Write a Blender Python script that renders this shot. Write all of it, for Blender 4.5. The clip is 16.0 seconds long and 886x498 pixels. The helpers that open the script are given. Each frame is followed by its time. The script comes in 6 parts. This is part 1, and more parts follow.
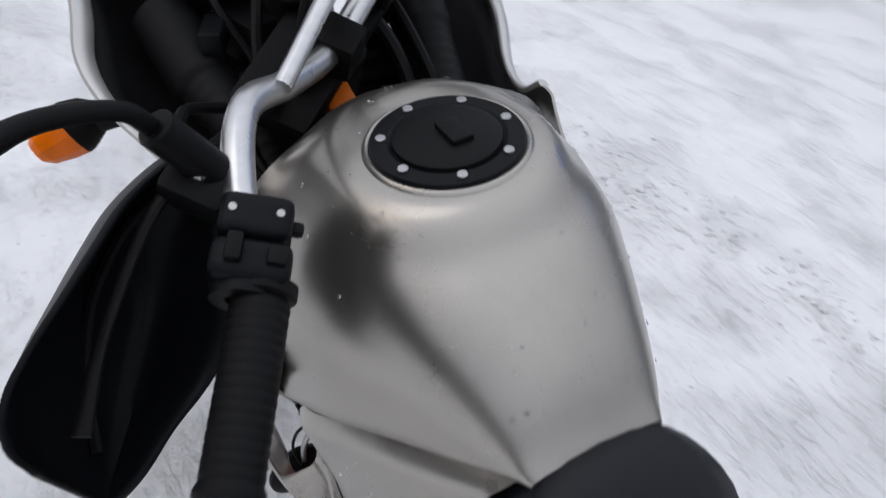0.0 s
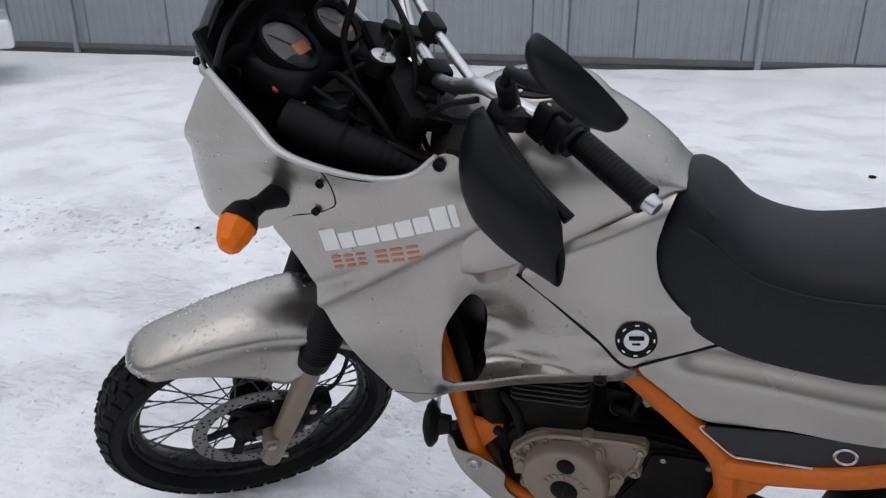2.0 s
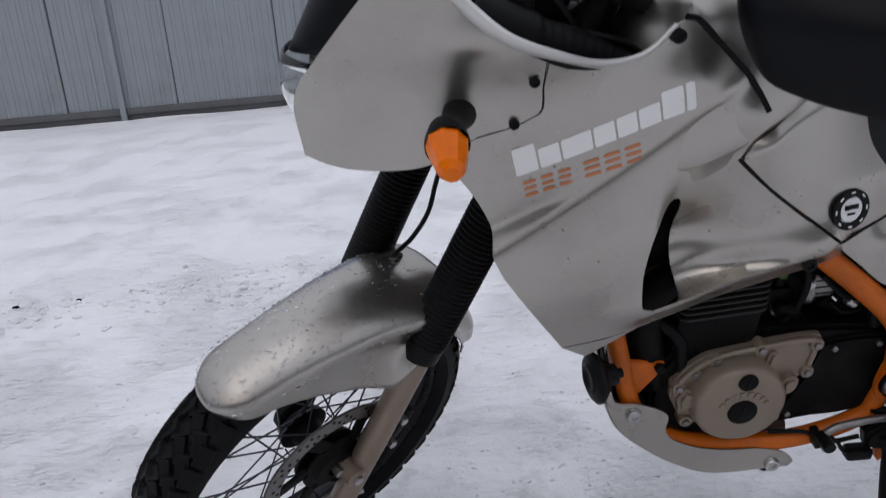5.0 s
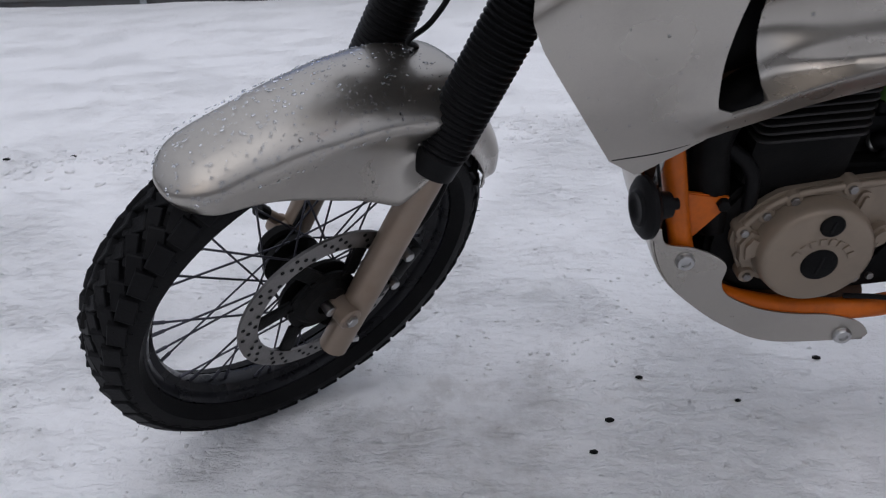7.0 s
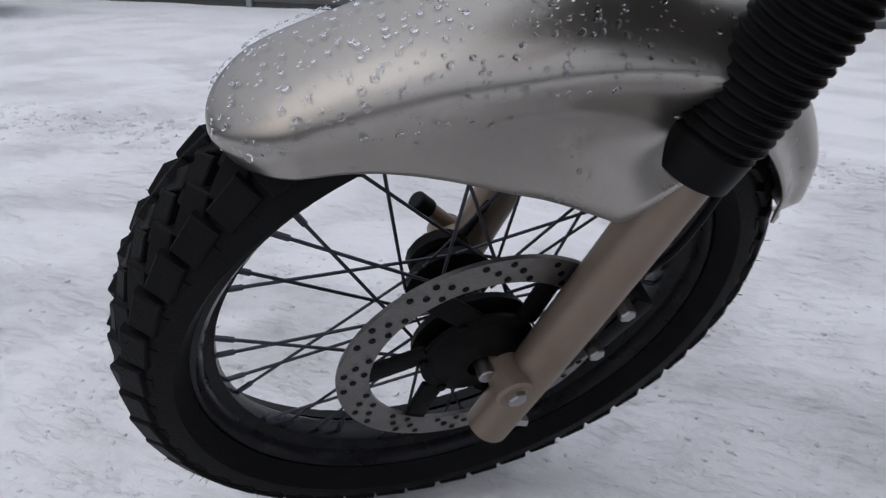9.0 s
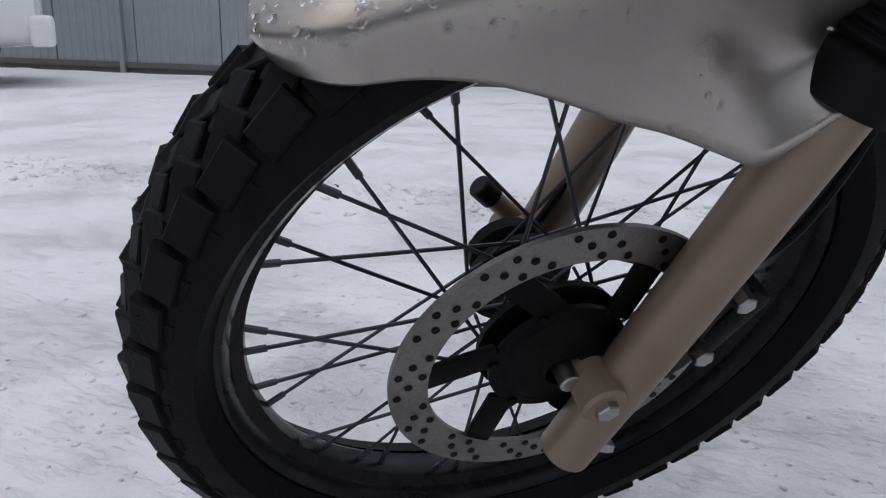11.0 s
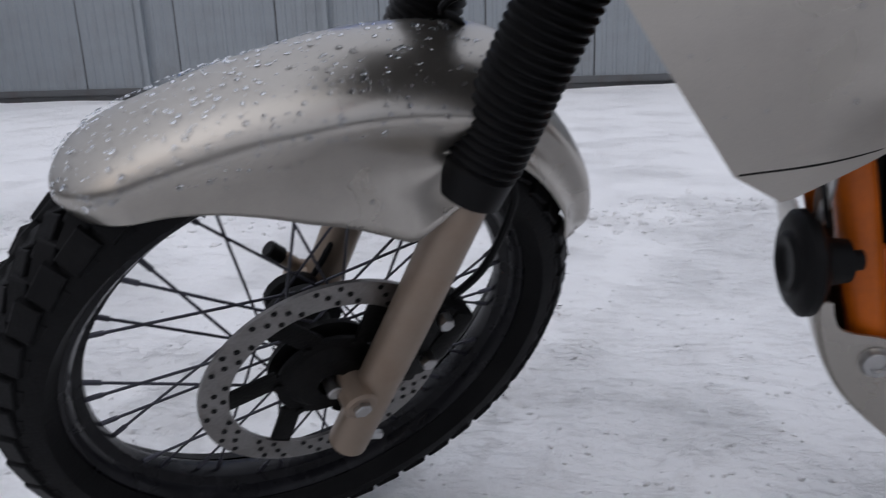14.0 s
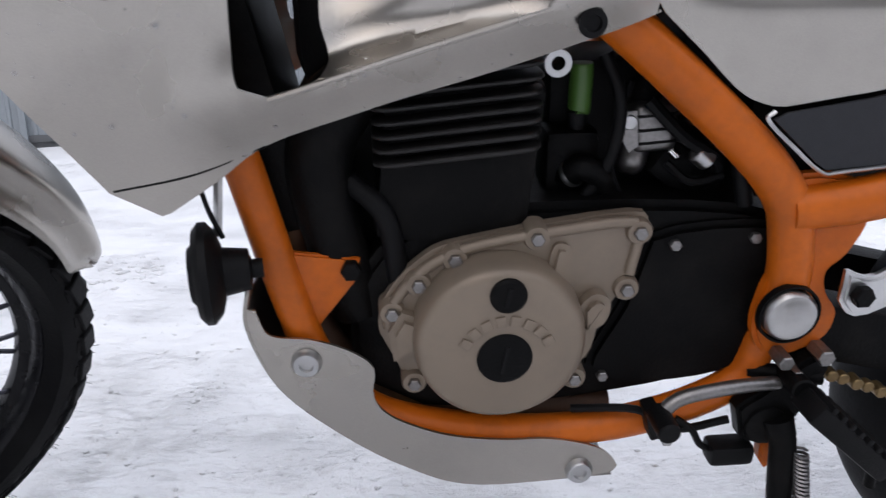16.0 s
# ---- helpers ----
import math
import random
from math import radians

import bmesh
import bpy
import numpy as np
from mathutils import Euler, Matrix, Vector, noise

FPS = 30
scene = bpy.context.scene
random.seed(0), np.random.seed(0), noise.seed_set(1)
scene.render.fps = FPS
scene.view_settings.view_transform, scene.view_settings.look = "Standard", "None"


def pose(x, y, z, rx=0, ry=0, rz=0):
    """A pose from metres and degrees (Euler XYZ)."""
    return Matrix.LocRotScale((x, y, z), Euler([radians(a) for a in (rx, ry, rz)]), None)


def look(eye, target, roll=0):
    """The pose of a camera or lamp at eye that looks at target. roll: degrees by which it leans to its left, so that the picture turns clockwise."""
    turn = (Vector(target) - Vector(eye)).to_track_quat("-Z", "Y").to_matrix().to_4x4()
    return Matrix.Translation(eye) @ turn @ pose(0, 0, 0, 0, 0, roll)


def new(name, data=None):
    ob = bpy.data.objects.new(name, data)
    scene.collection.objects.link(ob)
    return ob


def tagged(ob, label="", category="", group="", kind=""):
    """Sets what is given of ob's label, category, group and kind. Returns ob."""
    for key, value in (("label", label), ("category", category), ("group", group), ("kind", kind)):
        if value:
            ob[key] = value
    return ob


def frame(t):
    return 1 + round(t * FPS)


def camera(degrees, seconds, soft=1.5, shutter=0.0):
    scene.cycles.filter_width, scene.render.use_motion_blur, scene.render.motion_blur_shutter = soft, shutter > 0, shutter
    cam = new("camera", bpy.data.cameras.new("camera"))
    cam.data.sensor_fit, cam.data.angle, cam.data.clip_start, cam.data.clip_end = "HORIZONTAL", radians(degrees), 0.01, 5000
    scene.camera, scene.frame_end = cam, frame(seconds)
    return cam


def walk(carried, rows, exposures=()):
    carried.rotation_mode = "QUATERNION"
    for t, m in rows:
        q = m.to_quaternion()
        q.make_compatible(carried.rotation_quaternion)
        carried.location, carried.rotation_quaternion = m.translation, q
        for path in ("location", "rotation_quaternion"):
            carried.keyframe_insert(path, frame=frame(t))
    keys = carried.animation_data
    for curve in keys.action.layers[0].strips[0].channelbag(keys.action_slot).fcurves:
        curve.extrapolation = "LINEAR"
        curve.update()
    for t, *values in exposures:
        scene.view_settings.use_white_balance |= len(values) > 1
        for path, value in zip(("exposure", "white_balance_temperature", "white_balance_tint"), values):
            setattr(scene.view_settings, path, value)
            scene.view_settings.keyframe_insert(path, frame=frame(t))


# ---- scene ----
cam = camera(60.40, 16.0, soft=1.2, shutter=0.3)
# seconds, x, y, z in metres, then heading (to the left of +y), tilt (up) and roll in degrees
ROWS = [
    (0, 1.0680, -0.5218, 1.3997, 52.97, -36.32, 13.78),
    (0.5, 1.0982, -0.7251, 1.3641, 36.77, -33.95, 12.44),
    (1, 1.1222, -0.9767, 1.3080, 31.99, -27.47, 5.19),
    (1.5, 1.0629, -1.1512, 1.3099, 27.78, -24.10, 0.55),
    (2, 0.9096, -1.3162, 1.3105, 20.49, -21.72, -0.02),
    (2.5, 0.7865, -1.3347, 1.3018, 16.87, -19.90, -1.00),
    (3, 0.6054, -1.3151, 1.3027, 10.82, -17.72, -0.48),
    (3.5, 0.4376, -1.3135, 1.3139, 4.85, -16.69, -0.82),
    (4, 0.3356, -1.3001, 1.2754, 1.62, -17.31, -1.96),
    (4.5, 0.2678, -1.2963, 1.1989, -0.37, -18.43, -2.93),
    (5, 0.2411, -1.2990, 1.0995, -0.95, -18.56, -4.04),
    (5.2, 0.2435, -1.2923, 1.0471, -0.97, -18.14, -4.26),
    (7.3, 0.2371, -1.1129, 0.8556, 2.28, -25.25, 0.34),
    (7.5, 0.2607, -1.0799, 0.8484, 5.09, -25.88, 0.56),
    (8, 0.3077, -0.9616, 0.8190, 13.16, -26.73, 0.79),
    (8.5, 0.2711, -0.8544, 0.7535, 17.37, -24.64, 1.14),
    (9, 0.2314, -0.7579, 0.6938, 20.63, -21.63, 1.56),
    (9.5, 0.2020, -0.7064, 0.6110, 22.84, -17.30, 0.57),
    (9.7, 0.1961, -0.6907, 0.5788, 23.78, -16.59, 0.25),
    (11.8, 0.1415, -0.7139, 0.5806, 21.88, -15.91, 1.73),
    (12, 0.1356, -0.7282, 0.6008, 21.66, -17.38, 1.12),
    (12.5, 0.1366, -0.7594, 0.6084, 21.55, -17.16, 0.30),
    (13, 0.1619, -0.7953, 0.6183, 20.83, -17.45, -0.40),
    (13.5, 0.2507, -0.8347, 0.6417, 18.89, -16.92, -1.84),
    (14, 0.3603, -0.8455, 0.6929, 14.84, -16.28, -2.01),
    (14.5, 0.4377, -0.8672, 0.7124, 8.91, -12.16, -1.07),
    (15, 0.5150, -0.8606, 0.6943, 4.19, -11.18, -1.83),
    (15.5, 0.5785, -0.8499, 0.6773, -0.79, -11.92, -1.68),
    (16, 0.6328, -0.8417, 0.6628, -4.05, -13.09, -1.40),
]


def eye_pose(x, y, z, yaw, tilt, roll):
    return Matrix.Translation((x, y, z)) @ pose(0, 0, 0, 0, 0, yaw) @ pose(0, 0, 0, 90 + tilt, 0, 0) @ pose(0, 0, 0, 0, 0, roll)


STOPS = ((0, 0.10), (0.5, 0.13), (1.5, 0.13), (2.0, 0.06), (2.5, 0.02), (3.5, -0.05), (5.0, -0.17), (7.5, -0.21), (9.5, -0.17), (12.5, -0.20), (14.0, -0.20), (15.0, -0.12), (15.5, 0.04), (16.0, 0.44))
def soft(a, b, x):
    """Smooth step from 0 at a to 1 at b."""
    t = max(0.0, min(1.0, (x - a) / (b - a)))
    return t * t * (3 - 2 * t)


walk(cam, [(t, eye_pose(*r)) for t, *r in ROWS], [(t, stops - 0.12, 6450 - 70 * soft(1.0, 4.0, t), 11 + 2 * soft(1.0, 4.0, t)) for t, stops in STOPS])

# ---- world and light: flat winter overcast ----
world = bpy.data.worlds.new("overcast")
scene.world = world
world.use_nodes = True
wn, wl = world.node_tree.nodes, world.node_tree.links
wn.clear()
sky = wn.new("ShaderNodeTexSky")
sky.sky_type, sky.sun_disc = "NISHITA", False
sky.sun_elevation, sky.sun_rotation = radians(38), radians(200)
sky.air_density, sky.dust_density = 1.0, 6.0
soften = wn.new("ShaderNodeMixRGB")
soften.inputs["Fac"].default_value = 0.88
# cloud cover, brighter overhead than at the horizon
sky_at = wn.new("ShaderNodeTexCoord")
sky_up = wn.new("ShaderNodeSeparateXYZ")
wl.new(sky_at.outputs["Generated"], sky_up.inputs[0])
cloud = wn.new("ShaderNodeValToRGB")
cloud.color_ramp.elements[0].position, cloud.color_ramp.elements[0].color = 0.0, (0.305, 0.325, 0.375, 1)
cloud.color_ramp.elements[1].position, cloud.color_ramp.elements[1].color = 0.9, (0.875, 0.915, 1.0, 1)
wl.new(sky_up.outputs["Z"], cloud.inputs["Fac"])
bright = wn.new("ShaderNodeVectorMath")
bright.operation = "SCALE"
bright.inputs["Scale"].default_value = 12.7
wl.new(cloud.outputs[0], bright.inputs[0])
wl.new(bright.outputs[0], soften.inputs["Color2"])
sky_bg = wn.new("ShaderNodeBackground")
sky_bg.inputs["Strength"].default_value = 0.1
sky_out = wn.new("ShaderNodeOutputWorld")
wl.new(sky.outputs[0], soften.inputs["Color1"])
wl.new(soften.outputs[0], sky_bg.inputs["Color"])
wl.new(sky_bg.outputs[0], sky_out.inputs["Surface"])
sun_data = bpy.data.lights.new("sun", "SUN")
sun_data.energy, sun_data.angle, sun_data.color = 0.22, radians(35), (1.0, 0.97, 0.93)
sun = new("sun", sun_data)
sun.matrix_world = look((0, 0, 20), (4.0, 9.0, 0))


# ---- materials ----
def shader(name, color, rough=0.5, metal=0.0, vary=0.06, vscale=6.0, grain=0.0, gscale=120.0, bump=0.0, bscale=60.0, coat=0.0,
           stain=None, stain_amount=0.35, stain_scale=9.0, spec=0.5):
    """A surface with broad and fine variation of colour and gloss, and fine relief."""
    m = bpy.data.materials.new(name)
    m.use_nodes = True
    n, l = m.node_tree.nodes, m.node_tree.links
    b = n["Principled BSDF"]
    b.inputs["Roughness"].default_value, b.inputs["Metallic"].default_value = rough, metal
    b.inputs["Coat Weight"].default_value = coat
    b.inputs["Coat Roughness"].default_value = 0.12
    b.inputs["Specular IOR Level"].default_value = spec
    tc = n.new("ShaderNodeTexCoord")
    no = n.new("ShaderNodeTexNoise")
    no.inputs["Scale"].default_value, no.inputs["Detail"].default_value = vscale, 6
    l.new(tc.outputs["Object"], no.inputs["Vector"])
    fi = n.new("ShaderNodeTexNoise")
    fi.inputs["Scale"].default_value, fi.inputs["Detail"].default_value = gscale, 4
    l.new(tc.outputs["Object"], fi.inputs["Vector"])
    ramp = n.new("ShaderNodeMapRange")
    ramp.inputs["To Min"].default_value, ramp.inputs["To Max"].default_value = 1 - vary * 2, 1 + vary * 2
    l.new(no.outputs["Fac"], ramp.inputs["Value"])
    ramp2 = n.new("ShaderNodeMapRange")
    ramp2.inputs["To Min"].default_value, ramp2.inputs["To Max"].default_value = 1 - grain * 2, 1 + grain * 2
    l.new(fi.outputs["Fac"], ramp2.inputs["Value"])
    mul = n.new("ShaderNodeMath")
    mul.operation = "MULTIPLY"
    l.new(ramp.outputs[0], mul.inputs[0])
    l.new(ramp2.outputs[0], mul.inputs[1])
    col = n.new("ShaderNodeVectorMath")
    col.operation = "SCALE"
    col.inputs[0].default_value = color
    l.new(mul.outputs[0], col.inputs["Scale"])
    top = col.outputs[0]
    if stain:
        st = n.new("ShaderNodeTexNoise")
        st.inputs["Scale"].default_value, st.inputs["Detail"].default_value = stain_scale, 9
        st.inputs["Roughness"].default_value = 0.65
        l.new(tc.outputs["Object"], st.inputs["Vector"])
        sr = n.new("ShaderNodeMapRange")
        sr.inputs["From Min"].default_value, sr.inputs["From Max"].default_value = 0.48, 0.72
        sr.inputs["To Max"].default_value = stain_amount
        l.new(st.outputs["Fac"], sr.inputs["Value"])
        mx = n.new("ShaderNodeMixRGB")
        mx.inputs["Color2"].default_value = (*stain, 1)
        l.new(sr.outputs[0], mx.inputs["Fac"])
        l.new(top, mx.inputs["Color1"])
        top = mx.outputs[0]
    l.new(top, b.inputs["Base Color"])
    rr = n.new("ShaderNodeMapRange")
    rr.inputs["To Min"].default_value, rr.inputs["To Max"].default_value = max(0.02, rough - 0.1), min(1, rough + 0.1)
    l.new(no.outputs["Fac"], rr.inputs["Value"])
    l.new(rr.outputs[0], b.inputs["Roughness"])
    if bump:
        bn = n.new("ShaderNodeTexNoise")
        bn.inputs["Scale"].default_value, bn.inputs["Detail"].default_value = bscale, 6
        l.new(tc.outputs["Object"], bn.inputs["Vector"])
        bu = n.new("ShaderNodeBump")
        bu.inputs["Strength"].default_value, bu.inputs["Distance"].default_value = 1.0, bump
        l.new(bn.outputs["Fac"], bu.inputs["Height"])
        l.new(bu.outputs[0], b.inputs["Normal"])
    return m


SILVER = shader("champagne_silver_paint", (0.42, 0.395, 0.36), 0.29, 0.94, vary=0.04, grain=0.05, gscale=900, coat=0.12, stain=(0.22, 0.205, 0.185), stain_amount=0.32, stain_scale=5)
TRIM = shader("silver_trim", (0.62, 0.61, 0.59), 0.35, 0.5, vary=0.03)
BLACK_PLASTIC = shader("black_plastic", (0.0045, 0.0045, 0.005), 0.48, 0, vary=0.15, grain=0.1, bump=0.0004, bscale=700, spec=0.14)
DARK_PLASTIC = shader("dark_grey_plastic", (0.005, 0.0054, 0.007), 0.40, 0, vary=0.15, stain=(0.016, 0.016, 0.016), stain_amount=0.25, spec=0.12)
SMOKED = shader("smoked_screen", (0.005, 0.0054, 0.007), 0.2, 0, vary=0.05, spec=0.22)
RUBBER = shader("tyre_rubber", (0.004, 0.004, 0.0046), 0.58, 0, vary=0.2, vscale=12, grain=0.15, bump=0.0006, bscale=250, stain=(0.022, 0.0215, 0.021), stain_amount=0.2, stain_scale=14, spec=0.12)
BOOT = shader("fork_boot_rubber", (0.0035, 0.0035, 0.004), 0.5, 0, vary=0.2, stain=(0.03, 0.03, 0.03), stain_amount=0.10, spec=0.15)
VINYL = shader("seat_vinyl", (0.0048, 0.0056, 0.0085), 0.44, 0, vary=0.1, grain=0.12, gscale=900, bump=0.0005, bscale=900, spec=0.3)
ORANGE = shader("orange_frame_paint", (0.52, 0.112, 0.004), 0.42, 0, vary=0.12, grain=0.06, coat=0.0, stain=(0.16, 0.05, 0.015), stain_amount=0.5, stain_scale=16, spec=0.32)
AMBER = shader("amber_lens", (0.78, 0.155, 0.0), 0.16, 0, vary=0.1, vscale=40, coat=0.0, spec=0.25)
STEEL = shader("dull_steel", (0.50, 0.50, 0.50), 0.32, 1.0, vary=0.12, vscale=30, stain=(0.2, 0.15, 0.1), stain_amount=0.3)
CHROME = shader("chrome", (0.75, 0.75, 0.76), 0.12, 1.0, vary=0.04)
ALLOY = shader("brushed_alloy", (0.62, 0.62, 0.62), 0.30, 1.0, vary=0.08, vscale=40, grain=0.05)
FORK = shader("champagne_fork_leg", (0.275, 0.215, 0.168), 0.42, 0.45, vary=0.08, vscale=20, stain=(0.16, 0.10, 0.06), stain_amount=0.5, stain_scale=10)
COVER = shader("bronze_engine_cover", (0.235, 0.188, 0.142), 0.45, 0.3, vary=0.06, vscale=25, stain=(0.14, 0.11, 0.09), stain_amount=0.4, stain_scale=14)
ENGINE = shader("black_engine_paint", (0.0028, 0.0028, 0.003), 0.5, 0, vary=0.25, vscale=20, bump=0.0006, bscale=300, stain=(0.022, 0.019, 0.017), stain_amount=0.3, stain_scale=18, spec=0.10)
SPOKE = shader("dark_spoke_steel", (0.06, 0.06, 0.075), 0.4, 0.7, vary=0.15, vscale=60)
RIM = shader("black_rim", (0.006, 0.006, 0.008), 0.28, 0.0, vary=0.2, vscale=25, stain=(0.10, 0.10, 0.11), stain_amount=0.1, stain_scale=30, spec=0.22)
DISC = shader("brake_disc_steel", (0.26, 0.25, 0.245), 0.38, 0.9, vary=0.1, vscale=30, grain=0.15, gscale=300, stain=(0.12, 0.1, 0.09), stain_amount=0.4, stain_scale=25)
WHITE_DECAL = shader("white_decal", (0.78, 0.78, 0.77), 0.45, 0, vary=0.04)
ORANGE_DECAL = shader("orange_decal", (0.48, 0.17, 0.07), 0.45, 0, vary=0.08)
GREY_PANEL = shader("dark_grey_panel", (0.020, 0.021, 0.025), 0.45, 0, vary=0.1, grain=0.1, bump=0.0003, bscale=900, spec=0.3)
DIAL = shader("pale_dial", (0.12, 0.115, 0.11), 0.4, 0, vary=0.15, vscale=60)
# greyer than the engine black, to paint in the highlights on the fins
FIN_GREY = shader("highlit_black_fin", (0.022, 0.021, 0.021), 0.42, 0.2, vary=0.2, vscale=40, spec=0.3)
GREEN = shader("green_cap", (0.07, 0.16, 0.03), 0.4, 0, vary=0.1)
BRASS = shader("grimy_gold_chain", (0.22, 0.15, 0.07), 0.42, 0.8, vary=0.2, vscale=60, stain=(0.03, 0.025, 0.02), stain_amount=0.5, stain_scale=50)
RUST = shader("rusty_pipe", (0.10, 0.055, 0.035), 0.65, 0.3, vary=0.25, vscale=30, stain=(0.25, 0.12, 0.05), stain_amount=0.5)
FENCE = shader("grey_fence_paint", (0.285, 0.313, 0.336), 0.5, 0.1, vary=0.07, vscale=1.3, grain=0.04, gscale=60, stain=(0.17, 0.165, 0.16), stain_amount=0.35, stain_scale=1.6)
FENCE_DARK = shader("dark_fence_rail", (0.11, 0.115, 0.12), 0.6, 0.1, vary=0.12, vscale=5, stain=(0.10, 0.06, 0.045), stain_amount=0.5, stain_scale=3)
WALL = shader("dull_plaster", (0.16, 0.155, 0.15), 0.8, 0, vary=0.1, vscale=1.0, stain=(0.1, 0.1, 0.1), stain_amount=0.4, stain_scale=1.2)
CONCRETE = shader("grey_concrete", (0.22, 0.22, 0.215), 0.85, 0, vary=0.12, vscale=8, bump=0.002, bscale=60)
CAR_WHITE = shader("white_car_paint", (0.74, 0.75, 0.76), 0.25, 0, vary=0.02, coat=0.6)
BLUE_SIGN = shader("blue_sign_paint", (0.02, 0.16, 0.58), 0.35, 0, vary=0.04)
RED_SIGN = shader("red_sign_paint", (0.60, 0.05, 0.03), 0.35, 0, vary=0.04)


def clear_glass(name, color=(1, 1, 1), rough=0.03):
    m = bpy.data.materials.new(name)
    m.use_nodes = True
    b = m.node_tree.nodes["Principled BSDF"]
    b.inputs["Base Color"].default_value = (*color, 1)
    b.inputs["Roughness"].default_value = rough
    b.inputs["Transmission Weight"].default_value = 1.0
    b.inputs["IOR"].default_value = 1.3
    return m


GLASS = clear_glass("clear_lens")
MIRROR = bpy.data.materials.new("mirror_glass")
MIRROR.use_nodes = True
MIRROR.node_tree.nodes["Principled BSDF"].inputs["Metallic"].default_value = 1.0
MIRROR.node_tree.nodes["Principled BSDF"].inputs["Base Color"].default_value = (0.86, 0.88, 0.9, 1)
MIRROR.node_tree.nodes["Principled BSDF"].inputs["Roughness"].default_value = 0.02


def snow_material():
    m = bpy.data.materials.new("packed_snow")
    m.use_nodes = True
    n, l = m.node_tree.nodes, m.node_tree.links
    b = n["Principled BSDF"]
    b.inputs["Roughness"].default_value = 0.75
    b.inputs["Specular IOR Level"].default_value = 0.25
    tc = n.new("ShaderNodeTexCoord")

    def tex(scale, detail, rough=0.55):
        t = n.new("ShaderNodeTexNoise")
        t.inputs["Scale"].default_value, t.inputs["Detail"].default_value, t.inputs["Roughness"].default_value = scale, detail, rough
        l.new(tc.outputs["Object"], t.inputs["Vector"])
        return t

    def rng(src, a, c, d, e):
        r = n.new("ShaderNodeMapRange")
        r.inputs["From Min"].default_value, r.inputs["From Max"].default_value = a, c
        r.inputs["To Min"].default_value, r.inputs["To Max"].default_value = d, e
        l.new(src, r.inputs["Value"])
        return r.outputs[0]

    def mix(fac, a, color):
        x = n.new("ShaderNodeMixRGB")
        l.new(fac, x.inputs["Fac"])
        if isinstance(a, tuple):
            x.inputs["Color1"].default_value = (*a, 1)
        else:
            l.new(a, x.inputs["Color1"])
        x.inputs["Color2"].default_value = (*color, 1)
        return x.outputs[0]

    c = mix(rng(tex(0.7, 6).outputs["Fac"], 0.4, 0.7, 0, 0.5), (0.91, 0.911, 0.918), (0.87, 0.872, 0.885))
    # grey slush where the bike was wheeled in
    near = n.new("ShaderNodeVectorMath")
    near.operation = "DISTANCE"
    near.inputs[1].default_value = (0.35, -0.1, 0)
    l.new(tc.outputs["Object"], near.inputs[0])
    patch = rng(near.outputs["Value"], 0.2, 1.2, 1, 0)
    blot = rng(tex(8, 12, 0.74).outputs["Fac"], 0.50, 0.66, 0, 0.42)
    both = n.new("ShaderNodeMath")
    both.operation = "MULTIPLY"
    l.new(patch, both.inputs[0])
    l.new(blot, both.inputs[1])
    c = mix(both.outputs[0], c, (0.45, 0.428, 0.40))
    c = mix(rng(tex(9, 8, 0.7).outputs["Fac"], 0.57, 0.72, 0, 0.16), c, (0.60, 0.575, 0.55))
    c = mix(rng(tex(95, 6, 0.7).outputs["Fac"], 0.64, 0.76, 0, 0.16), c, (0.42, 0.39, 0.36))
    l.new(c, b.inputs["Base Color"])
    h1, h2 = tex(13, 10, 0.72), tex(55, 8, 0.7)
    add = n.new("ShaderNodeMath")
    add.operation = "MULTIPLY_ADD"
    add.inputs[1].default_value = 0.35
    l.new(h2.outputs["Fac"], add.inputs[0])
    # long scrapes and tyre marks, drawn out along the yard
    drawn = n.new("ShaderNodeMapping")
    drawn.inputs["Rotation"].default_value = (0, 0, -0.14)
    drawn.inputs["Scale"].default_value = (0.42, 1.35, 1.0)
    l.new(tc.outputs["Object"], drawn.inputs["Vector"])
    h3 = tex(13, 8, 0.62)
    l.new(drawn.outputs[0], h3.inputs["Vector"])
    marks = n.new("ShaderNodeMath")
    marks.operation = "MULTIPLY_ADD"
    marks.inputs[1].default_value = 0.9
    l.new(h3.outputs["Fac"], marks.inputs[0])
    l.new(h1.outputs["Fac"], marks.inputs[2])
    l.new(marks.outputs[0], add.inputs[2])
    # thin broken crusts with sharp edges
    crust = tex(26, 7, 0.66)
    l.new(drawn.outputs[0], crust.inputs["Vector"])
    plate = n.new("ShaderNodeMath")
    plate.operation = "MULTIPLY_ADD"
    plate.inputs[1].default_value = 0.10
    l.new(rng(crust.outputs["Fac"], 0.535, 0.575, 0, 1), plate.inputs[0])
    l.new(add.outputs[0], plate.inputs[2])
    # crumbly patches between smoother trodden ones
    rough_at = rng(tex(2.2, 4).outputs["Fac"], 0.44, 0.62, 0.35, 1.0)
    crumb = n.new("ShaderNodeTexVoronoi")
    crumb.inputs["Scale"].default_value = 34
    l.new(tc.outputs["Object"], crumb.inputs["Vector"])
    lump = n.new("ShaderNodeMath")
    lump.operation = "MULTIPLY_ADD"
    lump.inputs[1].default_value = -0.35
    l.new(crumb.outputs["Distance"], lump.inputs[0])
    l.new(plate.outputs[0], lump.inputs[2])
    add = n.new("ShaderNodeMath")
    add.operation = "MULTIPLY"
    level = n.new("ShaderNodeMath")
    level.operation = "SUBTRACT"
    level.inputs[1].default_value = 1.00
    l.new(lump.outputs[0], level.inputs[0])
    l.new(level.outputs[0], add.inputs[0])
    l.new(rough_at, add.inputs[1])
    bu = n.new("ShaderNodeBump")
